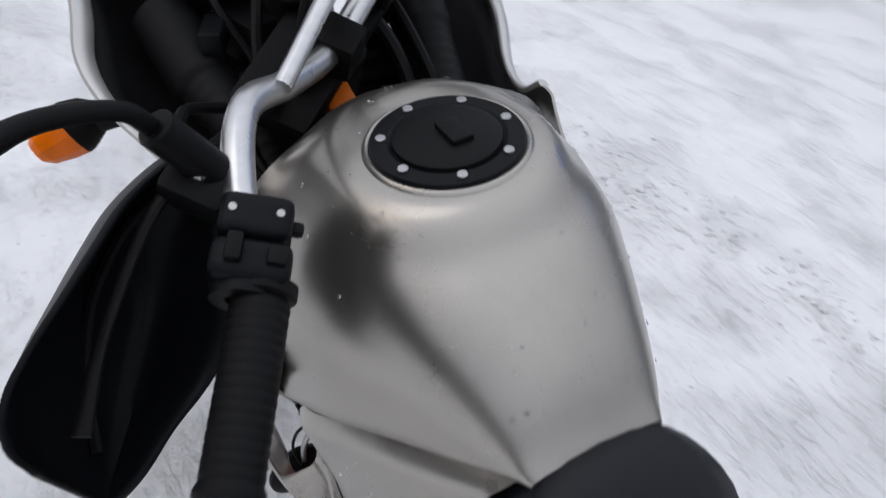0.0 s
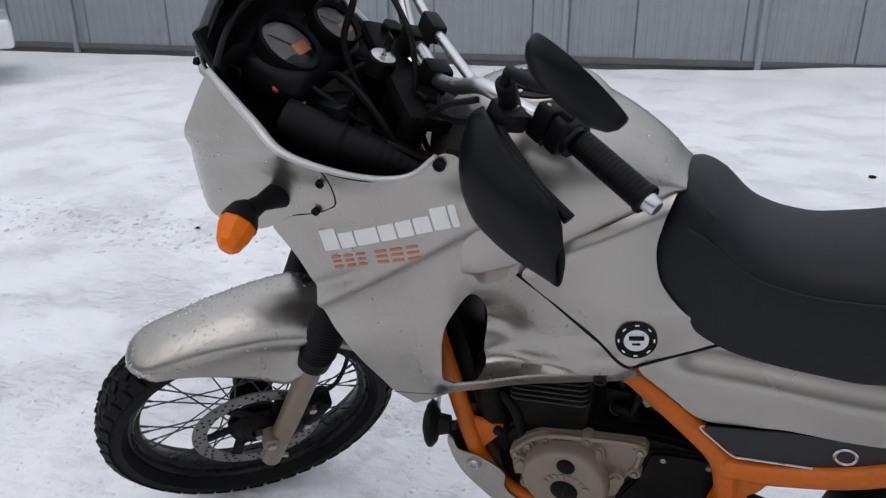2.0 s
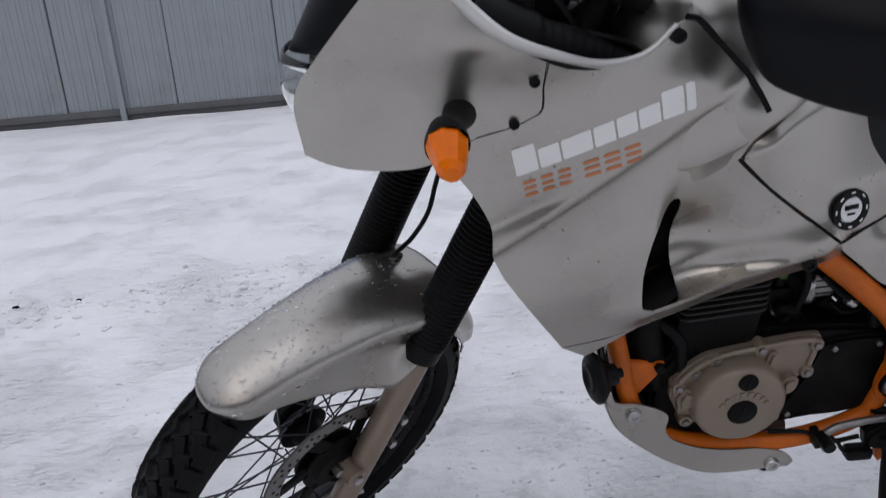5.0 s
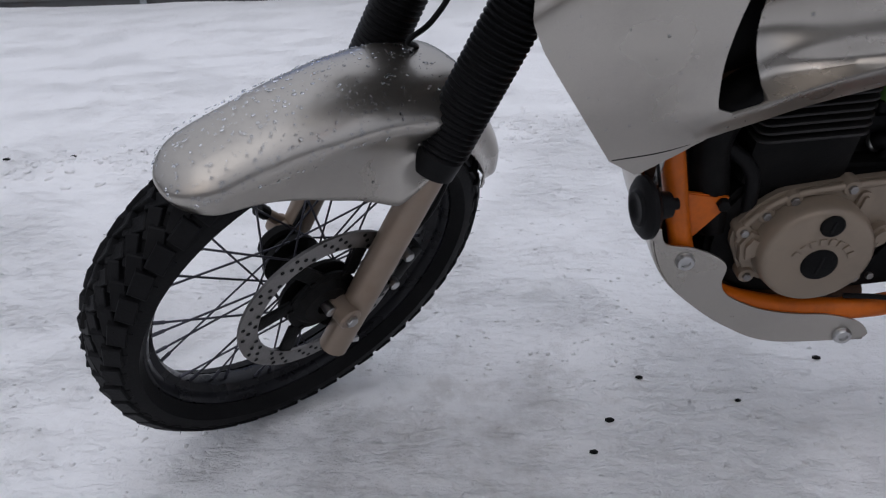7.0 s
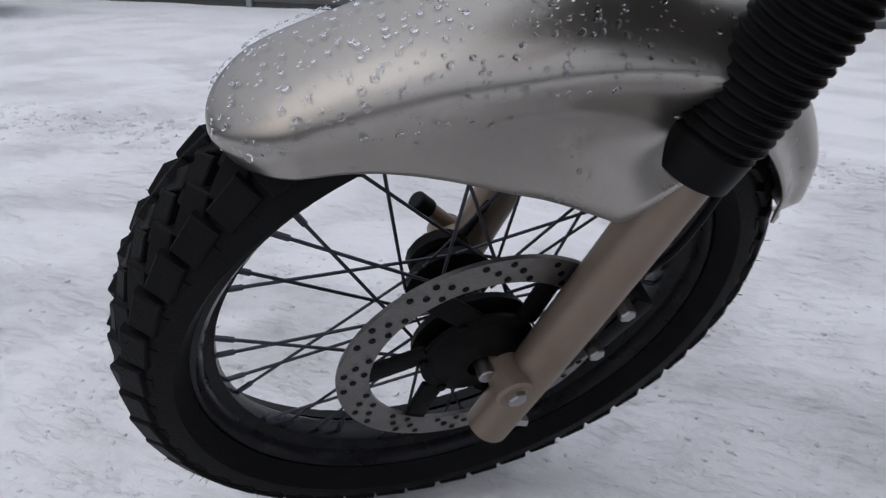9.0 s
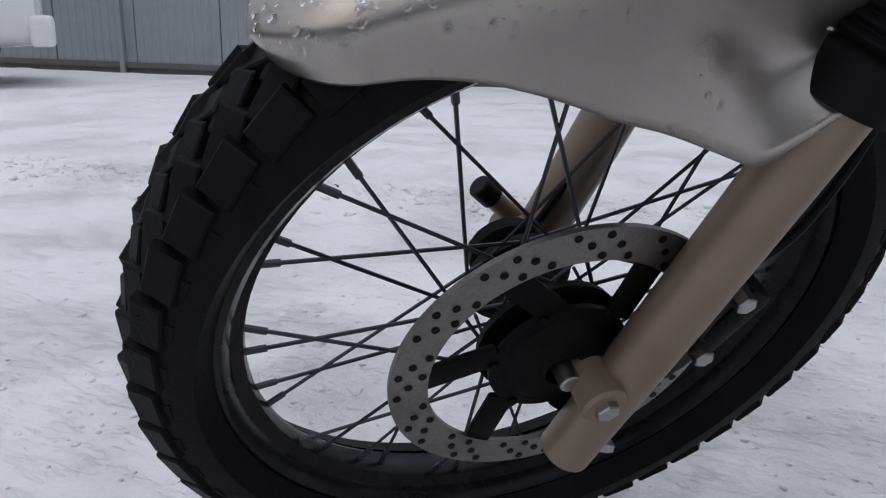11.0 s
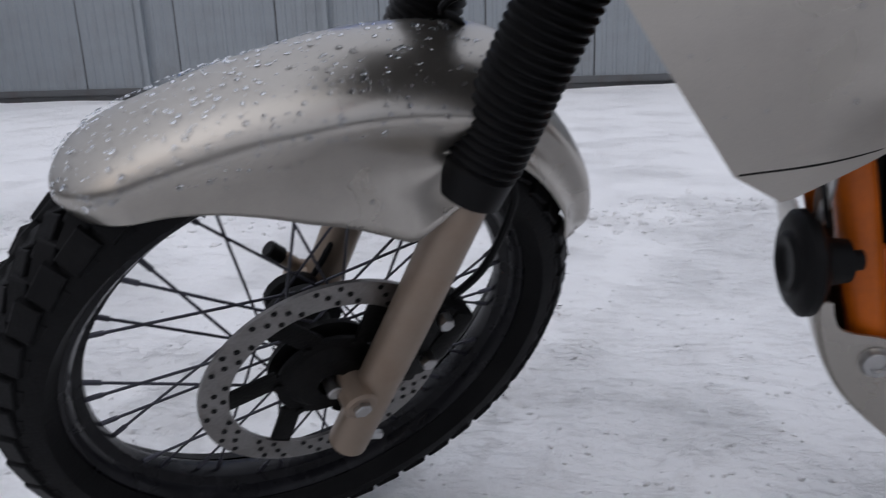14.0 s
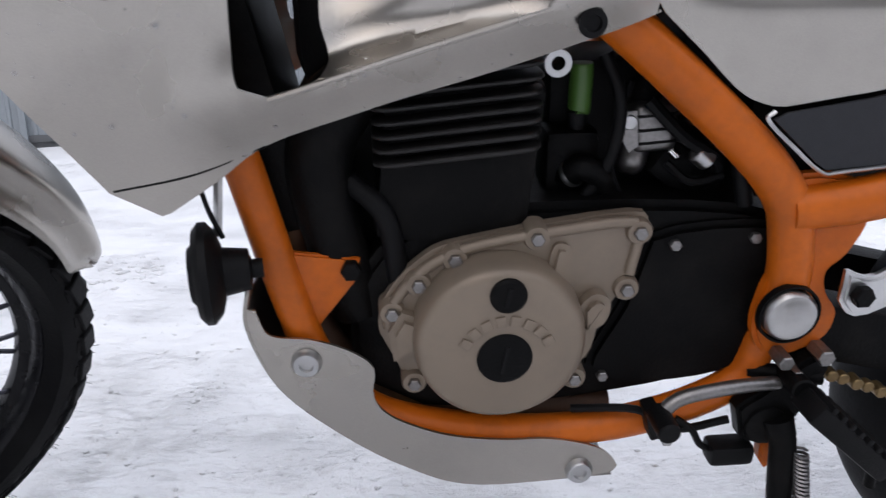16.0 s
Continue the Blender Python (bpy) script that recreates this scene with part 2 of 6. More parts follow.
    bu.inputs["Strength"].default_value, bu.inputs["Distance"].default_value = 0.95, 0.024
    l.new(add.outputs[0], bu.inputs["Height"])
    l.new(bu.outputs[0], b.inputs["Normal"])
    return m


SNOW = snow_material()


# ---- builders ----
def link(name, bm, mat, parent=None, label="", smooth=True, pose_in=None):
    me = bpy.data.meshes.new(name)
    bmesh.ops.recalc_face_normals(bm, faces=bm.faces[:])
    bm.to_mesh(me)
    bm.free()
    me.materials.append(mat)
    if smooth:
        me.shade_smooth()
        me.set_sharp_from_angle(angle=radians(38))
    ob = new(name, me)
    if parent:
        ob.parent = parent
    if pose_in is not None:
        ob.matrix_basis = pose_in
    if label:
        ob["label"] = label
    return ob


part = link


def spline(points, per=6):
    """Points along a smooth line through the given ones."""
    p = [Vector(q) for q in points]
    if len(p) < 3:
        return p
    p = [2 * p[0] - p[1], *p, 2 * p[-1] - p[-2]]
    out = []
    for i in range(1, len(p) - 2):
        a, b, c, d = p[i - 1 : i + 3]
        for k in range(per):
            t = k / per
            out.append(0.5 * (2 * b + (c - a) * t + (2 * a - 5 * b + 4 * c - d) * t * t + (3 * b - a - 3 * c + d) * t**3))
    return out + [p[-2]]


def skin(bm, rings, closed=True, caps=True):
    """Faces between rows of points."""
    vs = [[bm.verts.new(p) for p in ring] for ring in rings]
    k = len(vs[0])
    for a, b in zip(vs, vs[1:]):
        for i in range(k if closed else k - 1):
            j = (i + 1) % k
            bm.faces.new((a[i], a[j], b[j], b[i]))
    if caps and closed:
        bm.faces.new(vs[0])
        bm.faces.new(vs[-1][::-1])
    return bm


def tube(points, radius, segs=12, per=6, bm=None, flat=1.0, caps=True):
    """A round bar along a line; radius is one number, or one at each end and between."""
    bm = bm or bmesh.new()
    line = spline(points, per)
    up, rings = None, []
    for i, p in enumerate(line):
        ahead = (line[min(i + 1, len(line) - 1)] - line[max(i - 1, 0)]).normalized()
        if up is None:
            up = ahead.orthogonal().normalized()
        up = (up - ahead * up.dot(ahead)).normalized()
        side = ahead.cross(up)
        r = radius if isinstance(radius, (int, float)) else float(np.interp(i / (len(line) - 1), np.linspace(0, 1, len(radius)), radius))
        rings.append([p + r * (math.cos(a) * up + flat * math.sin(a) * side) for a in (2 * math.pi * k / segs for k in range(segs))])
    return skin(bm, rings, caps=caps)


def lathe(profile, segs=48, bm=None, m=None, closed=False):
    """Turns (radius, height) points about z, and lays the body at m."""
    bm = bm or bmesh.new()
    m = m or Matrix()
    rings = [[m @ Vector((r * math.cos(a), r * math.sin(a), h)) for r, h in profile] for a in (2 * math.pi * k / segs for k in range(segs + 1))]
    start = len(bm.verts)
    vs = [[bm.verts.new(p) for p in ring] for ring in rings[:-1]]
    k = len(profile)
    for i in range(segs):
        a, b = vs[i], vs[(i + 1) % segs]
        for j in range(k if closed else k - 1):
            jj = (j + 1) % k
            bm.faces.new((a[j], a[jj], b[jj], b[j]))
    bmesh.ops.remove_doubles(bm, verts=bm.verts[start:] if start else bm.verts[:], dist=1e-6)
    return bm


def turned(a, b):
    """The pose whose z runs from a to b, at a."""
    a, b = Vector(a), Vector(b)
    return Matrix.Translation(a) @ (b - a).to_track_quat("Z", "Y").to_matrix().to_4x4()


def rod(a, b, r, segs=16, bm=None, r2=None, bevel=0.0):
    """A round bar from a to b with softened ends."""
    h, r2 = (Vector(b) - Vector(a)).length, r if r2 is None else r2
    e = bevel or min(r, r2) * 0.15
    return lathe([(0, 0), (r - e, 0), (r, e), (r2, h - e), (r2 - e, h), (0, h)], segs, bm, turned(a, b))


def block(size, m=None, bevel=0.004, bm=None, segs=2):
    """A box with rounded edges."""
    tmp = bmesh.new()
    bmesh.ops.create_cube(tmp, size=1.0, matrix=Matrix.Diagonal((*size, 1)))
    bmesh.ops.bevel(tmp, geom=tmp.edges[:], offset=bevel, segments=segs, affect="EDGES", profile=0.6)
    return join(bm, tmp, m)


def join(bm, tmp, m=None):
    if m is not None:
        tmp.transform(m)
    if bm is None:
        return tmp
    me = bpy.data.meshes.new("tmp")
    tmp.to_mesh(me)
    tmp.free()
    bm.from_mesh(me)
    bpy.data.meshes.remove(me)
    return bm


def slab(outline, y0, y1, bevel=0.003, bm=None, m=None, per=0):
    """A plate with the outline (x, z), from y0 to y1, with rounded edges."""
    pts = [(p.x, p.z) for p in spline([(x, 0, z) for x, z in outline] + [(outline[0][0], 0, outline[0][1])], per)[:-1]] if per else outline
    tmp = bmesh.new()
    lo, hi = [tmp.verts.new((x, y0, z)) for x, z in pts], [tmp.verts.new((x, y1, z)) for x, z in pts]
    k = len(pts)
    tmp.faces.new(lo)
    tmp.faces.new(hi[::-1])
    for i in range(k):
        tmp.faces.new((lo[i], lo[(i + 1) % k], hi[(i + 1) % k], hi[i]))
    bmesh.ops.recalc_face_normals(tmp, faces=tmp.faces[:])
    if bevel:
        rim = [e for e in tmp.edges if abs(e.verts[0].co.y - e.verts[1].co.y) < 1e-7]
        bmesh.ops.bevel(tmp, geom=rim, offset=bevel, segments=2, affect="EDGES")
    return join(bm, tmp, m)


def inside(x, z, poly):
    hit = False
    for (x1, z1), (x2, z2) in zip(poly, poly[1:] + poly[:1]):
        if (z1 > z) != (z2 > z) and x < (x2 - x1) * (z - z1) / (z2 - z1) + x1:
            hit = not hit
    return hit


def nearest(x, z, poly):
    best = None
    for (x1, z1), (x2, z2) in zip(poly, poly[1:] + poly[:1]):
        dx, dz = x2 - x1, z2 - z1
        t = max(0, min(1, ((x - x1) * dx + (z - z1) * dz) / (dx * dx + dz * dz + 1e-12)))
        q = (x1 + t * dx, z1 + t * dz)
        d = (q[0] - x) ** 2 + (q[1] - z) ** 2
        if best is None or d < best[0]:
            best = (d, q)
    return best[1]


def smooth_line(outline, sharp=(), per=5):
    """A closed outline rounded everywhere but at the sharp corners (by index)."""
    if not sharp:
        pts = [(x, 0, z) for x, z in outline]
        loop = spline([*pts[-2:], *pts, *pts[:2]], per)
        return [(p.x, p.z) for p in loop[2 * per : -2 * per]][: len(pts) * per]
    k, out = len(outline), []
    sharp = sorted(sharp)
    for s, e in zip(sharp, sharp[1:] + [sharp[0] + k]):
        seg = [(outline[i % k][0], 0, outline[i % k][1]) for i in range(s, e + 1)]
        out += [(p.x, p.z) for p in spline(seg, per)[:-1]]
    return out


def panel(outline, surface, step=0.008, holes=(), side=-1, thick=0.003, slant=0.0, through_at=None):
    """A moulded sheet: the outline (x, z) filled with small faces laid on surface(x, z), which gives the half width there."""
    bm = bmesh.new()
    xs, zs = [p[0] for p in outline], [p[1] for p in outline]
    x0 = min(xs) - step * 0.5
    lows = [z - slant * (x - x0) for x, z in outline]
    z0 = min(lows) - step * 0.5
    if through_at:
        z0 -= step - (through_at[1] - slant * (through_at[0] - x0) - z0) % step
    nx, nz = int((max(xs) - min(xs)) / step) + 2, int((max(lows) - z0) / step) + 2
    keep = {}
    for i in range(nx + 1):
        for j in range(nz + 1):
            x = x0 + (i + 0.5) * step
            z = z0 + (j + 0.5) * step + slant * (x - x0)
            if inside(x, z, outline) and not any(inside(x, z, h) for h in holes):
                keep[i, j] = True
    corners, count = {}, {}
    for i, j in keep:
        for c in ((i, j), (i + 1, j), (i + 1, j + 1), (i, j + 1)):
            count[c] = count.get(c, 0) + 1
    for c, times in count.items():
        x = x0 + c[0] * step
        z = z0 + c[1] * step + slant * (x - x0)
        if times < 4:
            x, z = min((nearest(x, z, p) for p in (outline, *holes)), key=lambda q: (q[0] - x) ** 2 + (q[1] - z) ** 2)
        corners[c] = (x, z)
    outer = {c: bm.verts.new((x, side * surface(x, z), z)) for c, (x, z) in corners.items()}
    for i, j in keep:
        quad = [outer[c] for c in ((i, j), (i + 1, j), (i + 1, j + 1), (i, j + 1))]
        bm.faces.new(quad)
    bmesh.ops.remove_doubles(bm, verts=bm.verts[:], dist=step * 0.12)
    bmesh.ops.recalc_face_normals(bm, faces=bm.faces[:])
    if sum(f.normal.y for f in bm.faces) * side < 0:
        bmesh.ops.reverse_faces(bm, faces=bm.faces[:])
    if thick:
        rim = [e for e in bm.edges if e.is_boundary]
        twin = bmesh.ops.duplicate(bm, geom=bm.faces[:])
        pair = twin["vert_map"]
        inner = [f for f in twin["geom"] if isinstance(f, bmesh.types.BMFace)]
        for v in [v for v in twin["geom"] if isinstance(v, bmesh.types.BMVert)]:
            v.co.y -= side * thick
        bmesh.ops.reverse_faces(bm, faces=inner)
        for e in rim:
            a, b = e.verts
            bm.faces.new((a, b, pair[b], pair[a]))
    return bm


def curve_of(xs, ys):
    xs, ys = list(xs), list(ys)
    return lambda x: float(np.interp(x, xs, ys))


def bumpy(x, z, cx, cz, rx, rz):
    return math.exp(-(((x - cx) / rx) ** 2) - ((z - cz) / rz) ** 2)


# ---- ground ----
def spread(lo, near_lo, near_hi, hi, step, grow=1.22):
    mid = list(np.arange(near_lo, near_hi + step / 2, step))
    out, s = [mid[0]], step
    while out[0] > lo:
        s *= grow
        out.insert(0, out[0] - s)
    tail, s = [mid[-1]], step
    while tail[-1] < hi:
        s *= grow
        tail.append(tail[-1] + s)
    return out[:-1] + mid + tail[1:]


FENCE_AT, FENCE_TURN = Vector((-2.98, 7.23, 0)), radians(8.3)


def ground_height(x, y):
    n1 = noise.fractal(Vector((x * 1.6, y * 1.6, 0.3)), 0.9, 2.0, 4)
    n2 = noise.fractal(Vector((x * 9, y * 9, 5.1)), 0.8, 2.0, 4)
    far = 1 - soft(5.0, 9.0, math.hypot(x, y - 1))
    n3 = noise.fractal(Vector((x * 4, y * 4, 9.7)), 0.9, 2.0, 3)
    h = 0.007 * n1 + 0.0050 * n2 * far + 0.004 * n3 * far
    # a low ploughed ridge of crumbled snow
    off = y - (1.62 + 0.06 * math.sin(x * 1.7) + 0.13 * x)
    ridge = math.exp(-((off / 0.20) ** 2)) * (0.45 + 0.55 * noise.noise(Vector((x * 1.3, 2.0, 0)))) * (1 - soft(0.2, 1.3, x))
    h += ridge * (0.030 + 0.045 * max(0, noise.fractal(Vector((x * 7, y * 7, 1)), 0.7, 2.0, 5)))
    off = y - (1.25 + 0.30 * (x - 1.5))
    ridge = math.exp(-((off / 0.28) ** 2)) * soft(0.9, 1.7, x) * (1 - soft(4.5, 6.0, x))
    h += ridge * (0.015 + 0.05 * max(0, noise.fractal(Vector((x * 8, y * 8, 3)), 0.7, 2.0, 5)))
    # tyre ruts
    off = y - (0.48 + 0.14 * x) + 0.02 * noise.noise(Vector((x * 3, y * 2, 7)))
    band = math.exp(-((off / 0.13) ** 2)) * soft(-0.5, -0.1, x) * (1 - soft(0.9, 1.4, x))
    h -= band * 0.010 * (0.5 + 0.5 * math.sin(off * 95 + 2.5 * noise.noise(Vector((x * 5, y * 5, 2))))) * (0.4 + 0.9 * abs(noise.noise(Vector((x * 6, y * 9, 4)))))
    h += 0.058 * (1 - soft(1.6, 5.0, math.hypot(x - 0.4, y)))
    base = 0.058 * (1 - soft(1.6, 5.0, math.hypot(x - 0.4, y)))
    flat = math.exp(-((x / 0.22) ** 2) - ((y + 0.02) / 0.2) ** 2)
    return base * flat + h * (1 - flat)


xs = spread(-900, -2.7, 1.9, 900, 0.021)
ys = spread(-900, -0.9, 2.6, 900, 0.021)
bm = bmesh.new()
grid = [[bm.verts.new((x, y, ground_height(x, y))) for x in xs] for y in ys]
for a, b in zip(grid, grid[1:]):
    for i in range(len(xs) - 1):
        bm.faces.new((a[i], a[i + 1], b[i + 1], b[i]))
ground = link("ground", bm, SNOW)
tagged(ground, "packed white snow yard with grey slush near the motorcycle", "snow ground", kind="structure")


def crumbs(name, count, place, sizes, mat, label, category, seed):
    """Rough lumps strewn over the ground, half sunk in it."""
    rnd, bm = random.Random(seed), bmesh.new()
    ball = bmesh.new()
    bmesh.ops.create_icosphere(ball, subdivisions=1, radius=1.0)
    ball.verts.ensure_lookup_table()
    spots = [v.co.copy() for v in ball.verts]
    sides = [[v.index for v in f.verts] for f in ball.faces]
    ball.free()
    for _ in range(count):
        x, y = place(rnd)
        r = sizes[0] + (sizes[1] - sizes[0]) * rnd.random() ** 3
        z = ground_height(x, y)
        turn = Matrix.Translation((x, y, z - r * 0.05)) @ Matrix.Rotation(rnd.uniform(0, 6.3), 4, "Z") @ Matrix.Rotation(rnd.uniform(-0.5, 0.5), 4, "X") @ Matrix.Diagonal((r * rnd.uniform(0.7, 1.6), r, r * rnd.uniform(0.45, 0.8), 1))
        vs = [bm.verts.new(turn @ (p * rnd.uniform(0.7, 1.2))) for p in spots]
        for f in sides:
            bm.faces.new([vs[i] for i in f])
    ob = link(name, bm, mat)
    ob.data.set_sharp_from_angle(angle=radians(80))
    tagged(ob, label, category, kind="stuff")
    return ob


def on_ridge(rnd):
    x = rnd.uniform(-2.9, 0.5)
    return x, 1.62 + 0.06 * math.sin(x * 1.7) + 0.13 * x + rnd.gauss(0, 0.13)


def on_far_ridge(rnd):
    x = rnd.uniform(0.3, 2.4)
    return x, 1.85 + 0.25 * (x - 0.6) + rnd.gauss(0, 0.16)


def anywhere(rnd):
    return rnd.gauss(0.3, 0.9), rnd.gauss(0.25, 0.65)


crumbs("snow_crumb", 1300, on_ridge, (0.003, 0.019), SNOW, "crumbled lumps of snow along a low ridge", "snow", 3)
crumbs("snow_crumb", 700, on_far_ridge, (0.003, 0.019), SNOW, "crumbled lumps of snow beyond the motorcycle", "snow", 4)
crumbs("snow_crumb", 5200, anywhere, (0.0015, 0.0065), SNOW, "small loose crumbs of snow on the ground", "snow", 5)
SPECKS = ((0.58, 0.05, 0.006), (0.74, -0.02, 0.005), (0.50, -0.08, 0.007), (0.94, 0.12, 0.007), (-1.34, 1.42, 0.012), (-1.12, 1.46, 0.010), (1.78, 3.7, 0.02), (-4.1, 2.15, 0.02), (0.46, -0.16, 0.006))
bm = bmesh.new()
for x, y, r in SPECKS:
    made = bmesh.ops.create_icosphere(bm, subdivisions=1, radius=r, matrix=Matrix.Translation((x, y, ground_height(x, y) + r * 0.3)) @ Matrix.Diagonal((1.3, 0.9, 0.6, 1)))
    for v in made["verts"]:
        v.co += Vector((0.3, -0.2, 0.2)) * r * noise.noise(v.co * 90)
grit = link("grit", bm, ENGINE, smooth=False)
tagged(grit, "scattered dark bits of grit on the snow", "grit", kind="stuff")


# ---- corrugated metal fence ----
def fence_pose(s, out=0.0, z=0.0):
    return Matrix.Translation(FENCE_AT + Vector((0, 0, z))) @ Matrix.Rotation(FENCE_TURN, 4, "Z") @ Matrix.Translation((s, out, 0))


fence = new("fence")
fence.matrix_world = fence_pose(0)
tagged(fence, "long grey corrugated sheet metal fence on steel posts, snow along its foot", "fence", kind="structure")
SHEET, HEIGHT, BASE = 1.15, 2.45, 0.13
bm = bmesh.new()
prof = []
ribs = 10
for k in range(ribs):
    x = k * SHEET / ribs
    w = SHEET / ribs
    prof += [(x, 0), (x + w * 0.55, 0), (x + w * 0.66, -0.011), (x + w * 0.89, -0.011)]
prof.append((SHEET, 0))
prof = [(0, 0.0)] + prof
rows = [[bm.verts.new((x * (SHEET - 0.016) / SHEET, y, z)) for x, y in prof] for z in (0, HEIGHT)]
for i in range(len(prof) - 1):
    if (prof[i][0], prof[i][1]) != (prof[i + 1][0], prof[i + 1][1]):
        bm.faces.new((rows[0][i], rows[0][i + 1], rows[1][i + 1], rows[1][i]))
first = link("sheet", bm, FENCE, fence, smooth=False)
first.modifiers.new("thickness", "SOLIDIFY").thickness = 0.004
for k in range(-9, 15):
    ob = first if k == -9 else new("sheet", first.data)
    if ob is not first:
        ob.parent = fence
        ob.modifiers.new("thickness", "SOLIDIFY").thickness = 0.004
    ob.matrix_basis = Matrix.Translation((k * SHEET + 0.57, 0.005 * (k % 2), BASE)) @ Matrix.Rotation(radians(0.15) * ((k * 7) % 3 - 1), 4, "Y")
for k in range(-5, 8):
    part("post", block((0.06, 0.05, 2.4), pose(0, 0, 1.15), 0.006), FENCE, fence, pose_in=Matrix.Translation((k * 2.10 - 0.02, -0.035, 0)))
part("rail", block((27, 0.04, 0.07), pose(0, 0, 0), 0.004), FENCE_DARK, fence, "dark steel bottom rail", pose_in=Matrix.Translation((2, -0.002, 0.10)))
part("rail", block((27, 0.03, 0.10), pose(0, 0, 0), 0.004), FENCE_DARK, fence, "dark steel bottom rail", pose_in=Matrix.Translation((2, 0.03, 0.03)))

for k in range(-9, 16):
    part("joint_strip", block((0.05, 0.006, HEIGHT), pose(0, 0, HEIGHT / 2), 0.001), FENCE_DARK, fence, pose_in=Matrix.Translation((k * SHEET + 0.562, 0.014, BASE)))

# snow that has blown against the fence
bm = bmesh.new()
rings = []
for k in range(221):
    s = -11 + k * 0.115
    h = 0.02 + 0.02 * noise.noise(Vector((s * 1.1, 0, 0))) + 0.13 * soft(2.5, 6.5, s) + 0.05 * max(0, noise.noise(Vector((s * 3.1, 4, 0)))) ** 2
    w = 0.22 + 0.5 * soft(3, 7, s)
    rings.append([fence_pose(s) @ Vector((0, -0.06 - w * u, max(0.0, h * (1 - u) ** 1.5) - 0.012)) for u in (0, 0.12, 0.3, 0.6, 1)])
drift = link("snow_drift", skin(bm, rings, closed=False), SNOW)
tagged(drift, "low drift of white snow along the foot of the metal fence", "snow drift", kind="structure")

# concrete block by the fence
b = link("concrete_block", block((1.7, 0.5, 0.34), pose(0, 0, 0.17), 0.02), CONCRETE)
b.matrix_world = fence_pose(8.75, -0.75)
tagged(b, "grey concrete block lying by the fence under snow", "concrete block")
bm = block((1.74, 0.54, 0.09), pose(0, 0, 0.0), 0.035, segs=4)
for v in bm.verts:
    v.co.z += 0.02 * noise.noise(v.co * 4)
b = link("snow_cap", bm, SNOW)
b.matrix_world = fence_pose(8.75, -0.75, 0.375)
tagged(b, "rounded cap of white snow on the concrete block", "snow")


# ---- parked white car: front end with a wheel ----
def build_car():
    car = new("car")
    tagged(car, "white parked off-road car with black tyres on the snow", "car")
    body = bmesh.new()
    rings = []
    for x, zb, zt, w in ((0, 0.42, 0.86, 0.70), (0.06, 0.36, 0.95, 0.80), (0.35, 0.34, 1.02, 0.86), (0.95, 0.34, 1.08, 0.88), (1.35, 0.34, 1.12, 0.88), (2.0, 0.34, 1.72, 0.84), (2.5, 0.34, 1.80, 0.84), (4.1, 0.36, 1.78, 0.84), (4.55, 0.42, 1.15, 0.82), (4.62, 0.5, 1.0, 0.78)):
        k = 20
        ring = []
        for i in range(k):
            a = 2 * math.pi * i / k
            c, s = math.cos(a), math.sin(a)
            ring.append((x, w * math.copysign(abs(c) ** 0.42, c), (zb + zt) / 2 + (zt - zb) / 2 * math.copysign(abs(s) ** 0.42, s)))
        rings.append(ring)
    part("body", skin(body, rings), CAR_WHITE, car)
    part("bumper", block((0.22, 1.66, 0.28), pose(0.02, 0, 0.50), 0.06, segs=4), CAR_WHITE, car)
    part("sill", block((2.0, 1.70, 0.12), pose(2.2, 0, 0.33), 0.03), BLACK_PLASTIC, car, "black plastic sill")
    for x in (0.85, 3.6):
        for side in (-1, 1):
            at = Matrix.Translation((x, side * 0.80, 0.36)) @ Matrix.Rotation(radians(90), 4, "X")
            wheel = part("wheel", lathe([(0.02, -0.05), (0.20, -0.05), (0.235, -0.09), (0.235, 0.09), (0.02, 0.09)], 32), ALLOY, car, pose_in=at)
            part("tyre", lathe([(0.235, -0.10), (0.30, -0.125), (0.345, -0.11), (0.362, -0.07), (0.362, 0.07), (0.345, 0.11), (0.30, 0.125), (0.235, 0.10)], 48), RUBBER, wheel)
            for k in range(6):
                part("spoke", block((0.05, 0.20, 0.03), pose(0, 0.12, 0), 0.01), ALLOY, wheel, pose_in=Matrix.Rotation(2 * math.pi * k / 6, 4, "Z") @ Matrix.Translation((0, 0, 0.085 * -side)))
            part("wheel_arch", lathe([(0.38, -0.06), (0.43, -0.06), (0.43, 0.06), (0.38, 0.06)], 40, closed=True), BLACK_PLASTIC, car, "black wheel arch lining", pose_in=Matrix.Translation((0, side * 0.028, 0.0)) @ at)
    return car


car = build_car()
car.matrix_world = Matrix.Translation((-6.48, 4.94, 0)) @ Matrix.Rotation(radians(230), 4, "Z")


# ---- the motorcycle, leaning on its side stand ----
# its own axes: x to the rear from the front axle, y to its right, z up
bike = new("motorcycle")
bike.matrix_world = Matrix.Rotation(radians(11.5), 4, "X")
tagged(bike, "silver adventure motorcycle with orange frame leaning on its side stand", "motorcycle")


def steering(turn):
    return Matrix.Translation((0.4515, 0, 1.15)) @ Matrix.Rotation(radians(27), 4, "Y") @ Matrix.Rotation(radians(turn), 4, "Z")


STEER = steering(42)


def own(name, bm, mat, label="", smooth=True, parent=None):
    return part(name, bm, mat, parent or bike, label, smooth)


def steered(name, bm, mat, label="", smooth=True, parent=None):
    return part(name, bm, mat, parent or bike, label, smooth, None if parent else STEER)


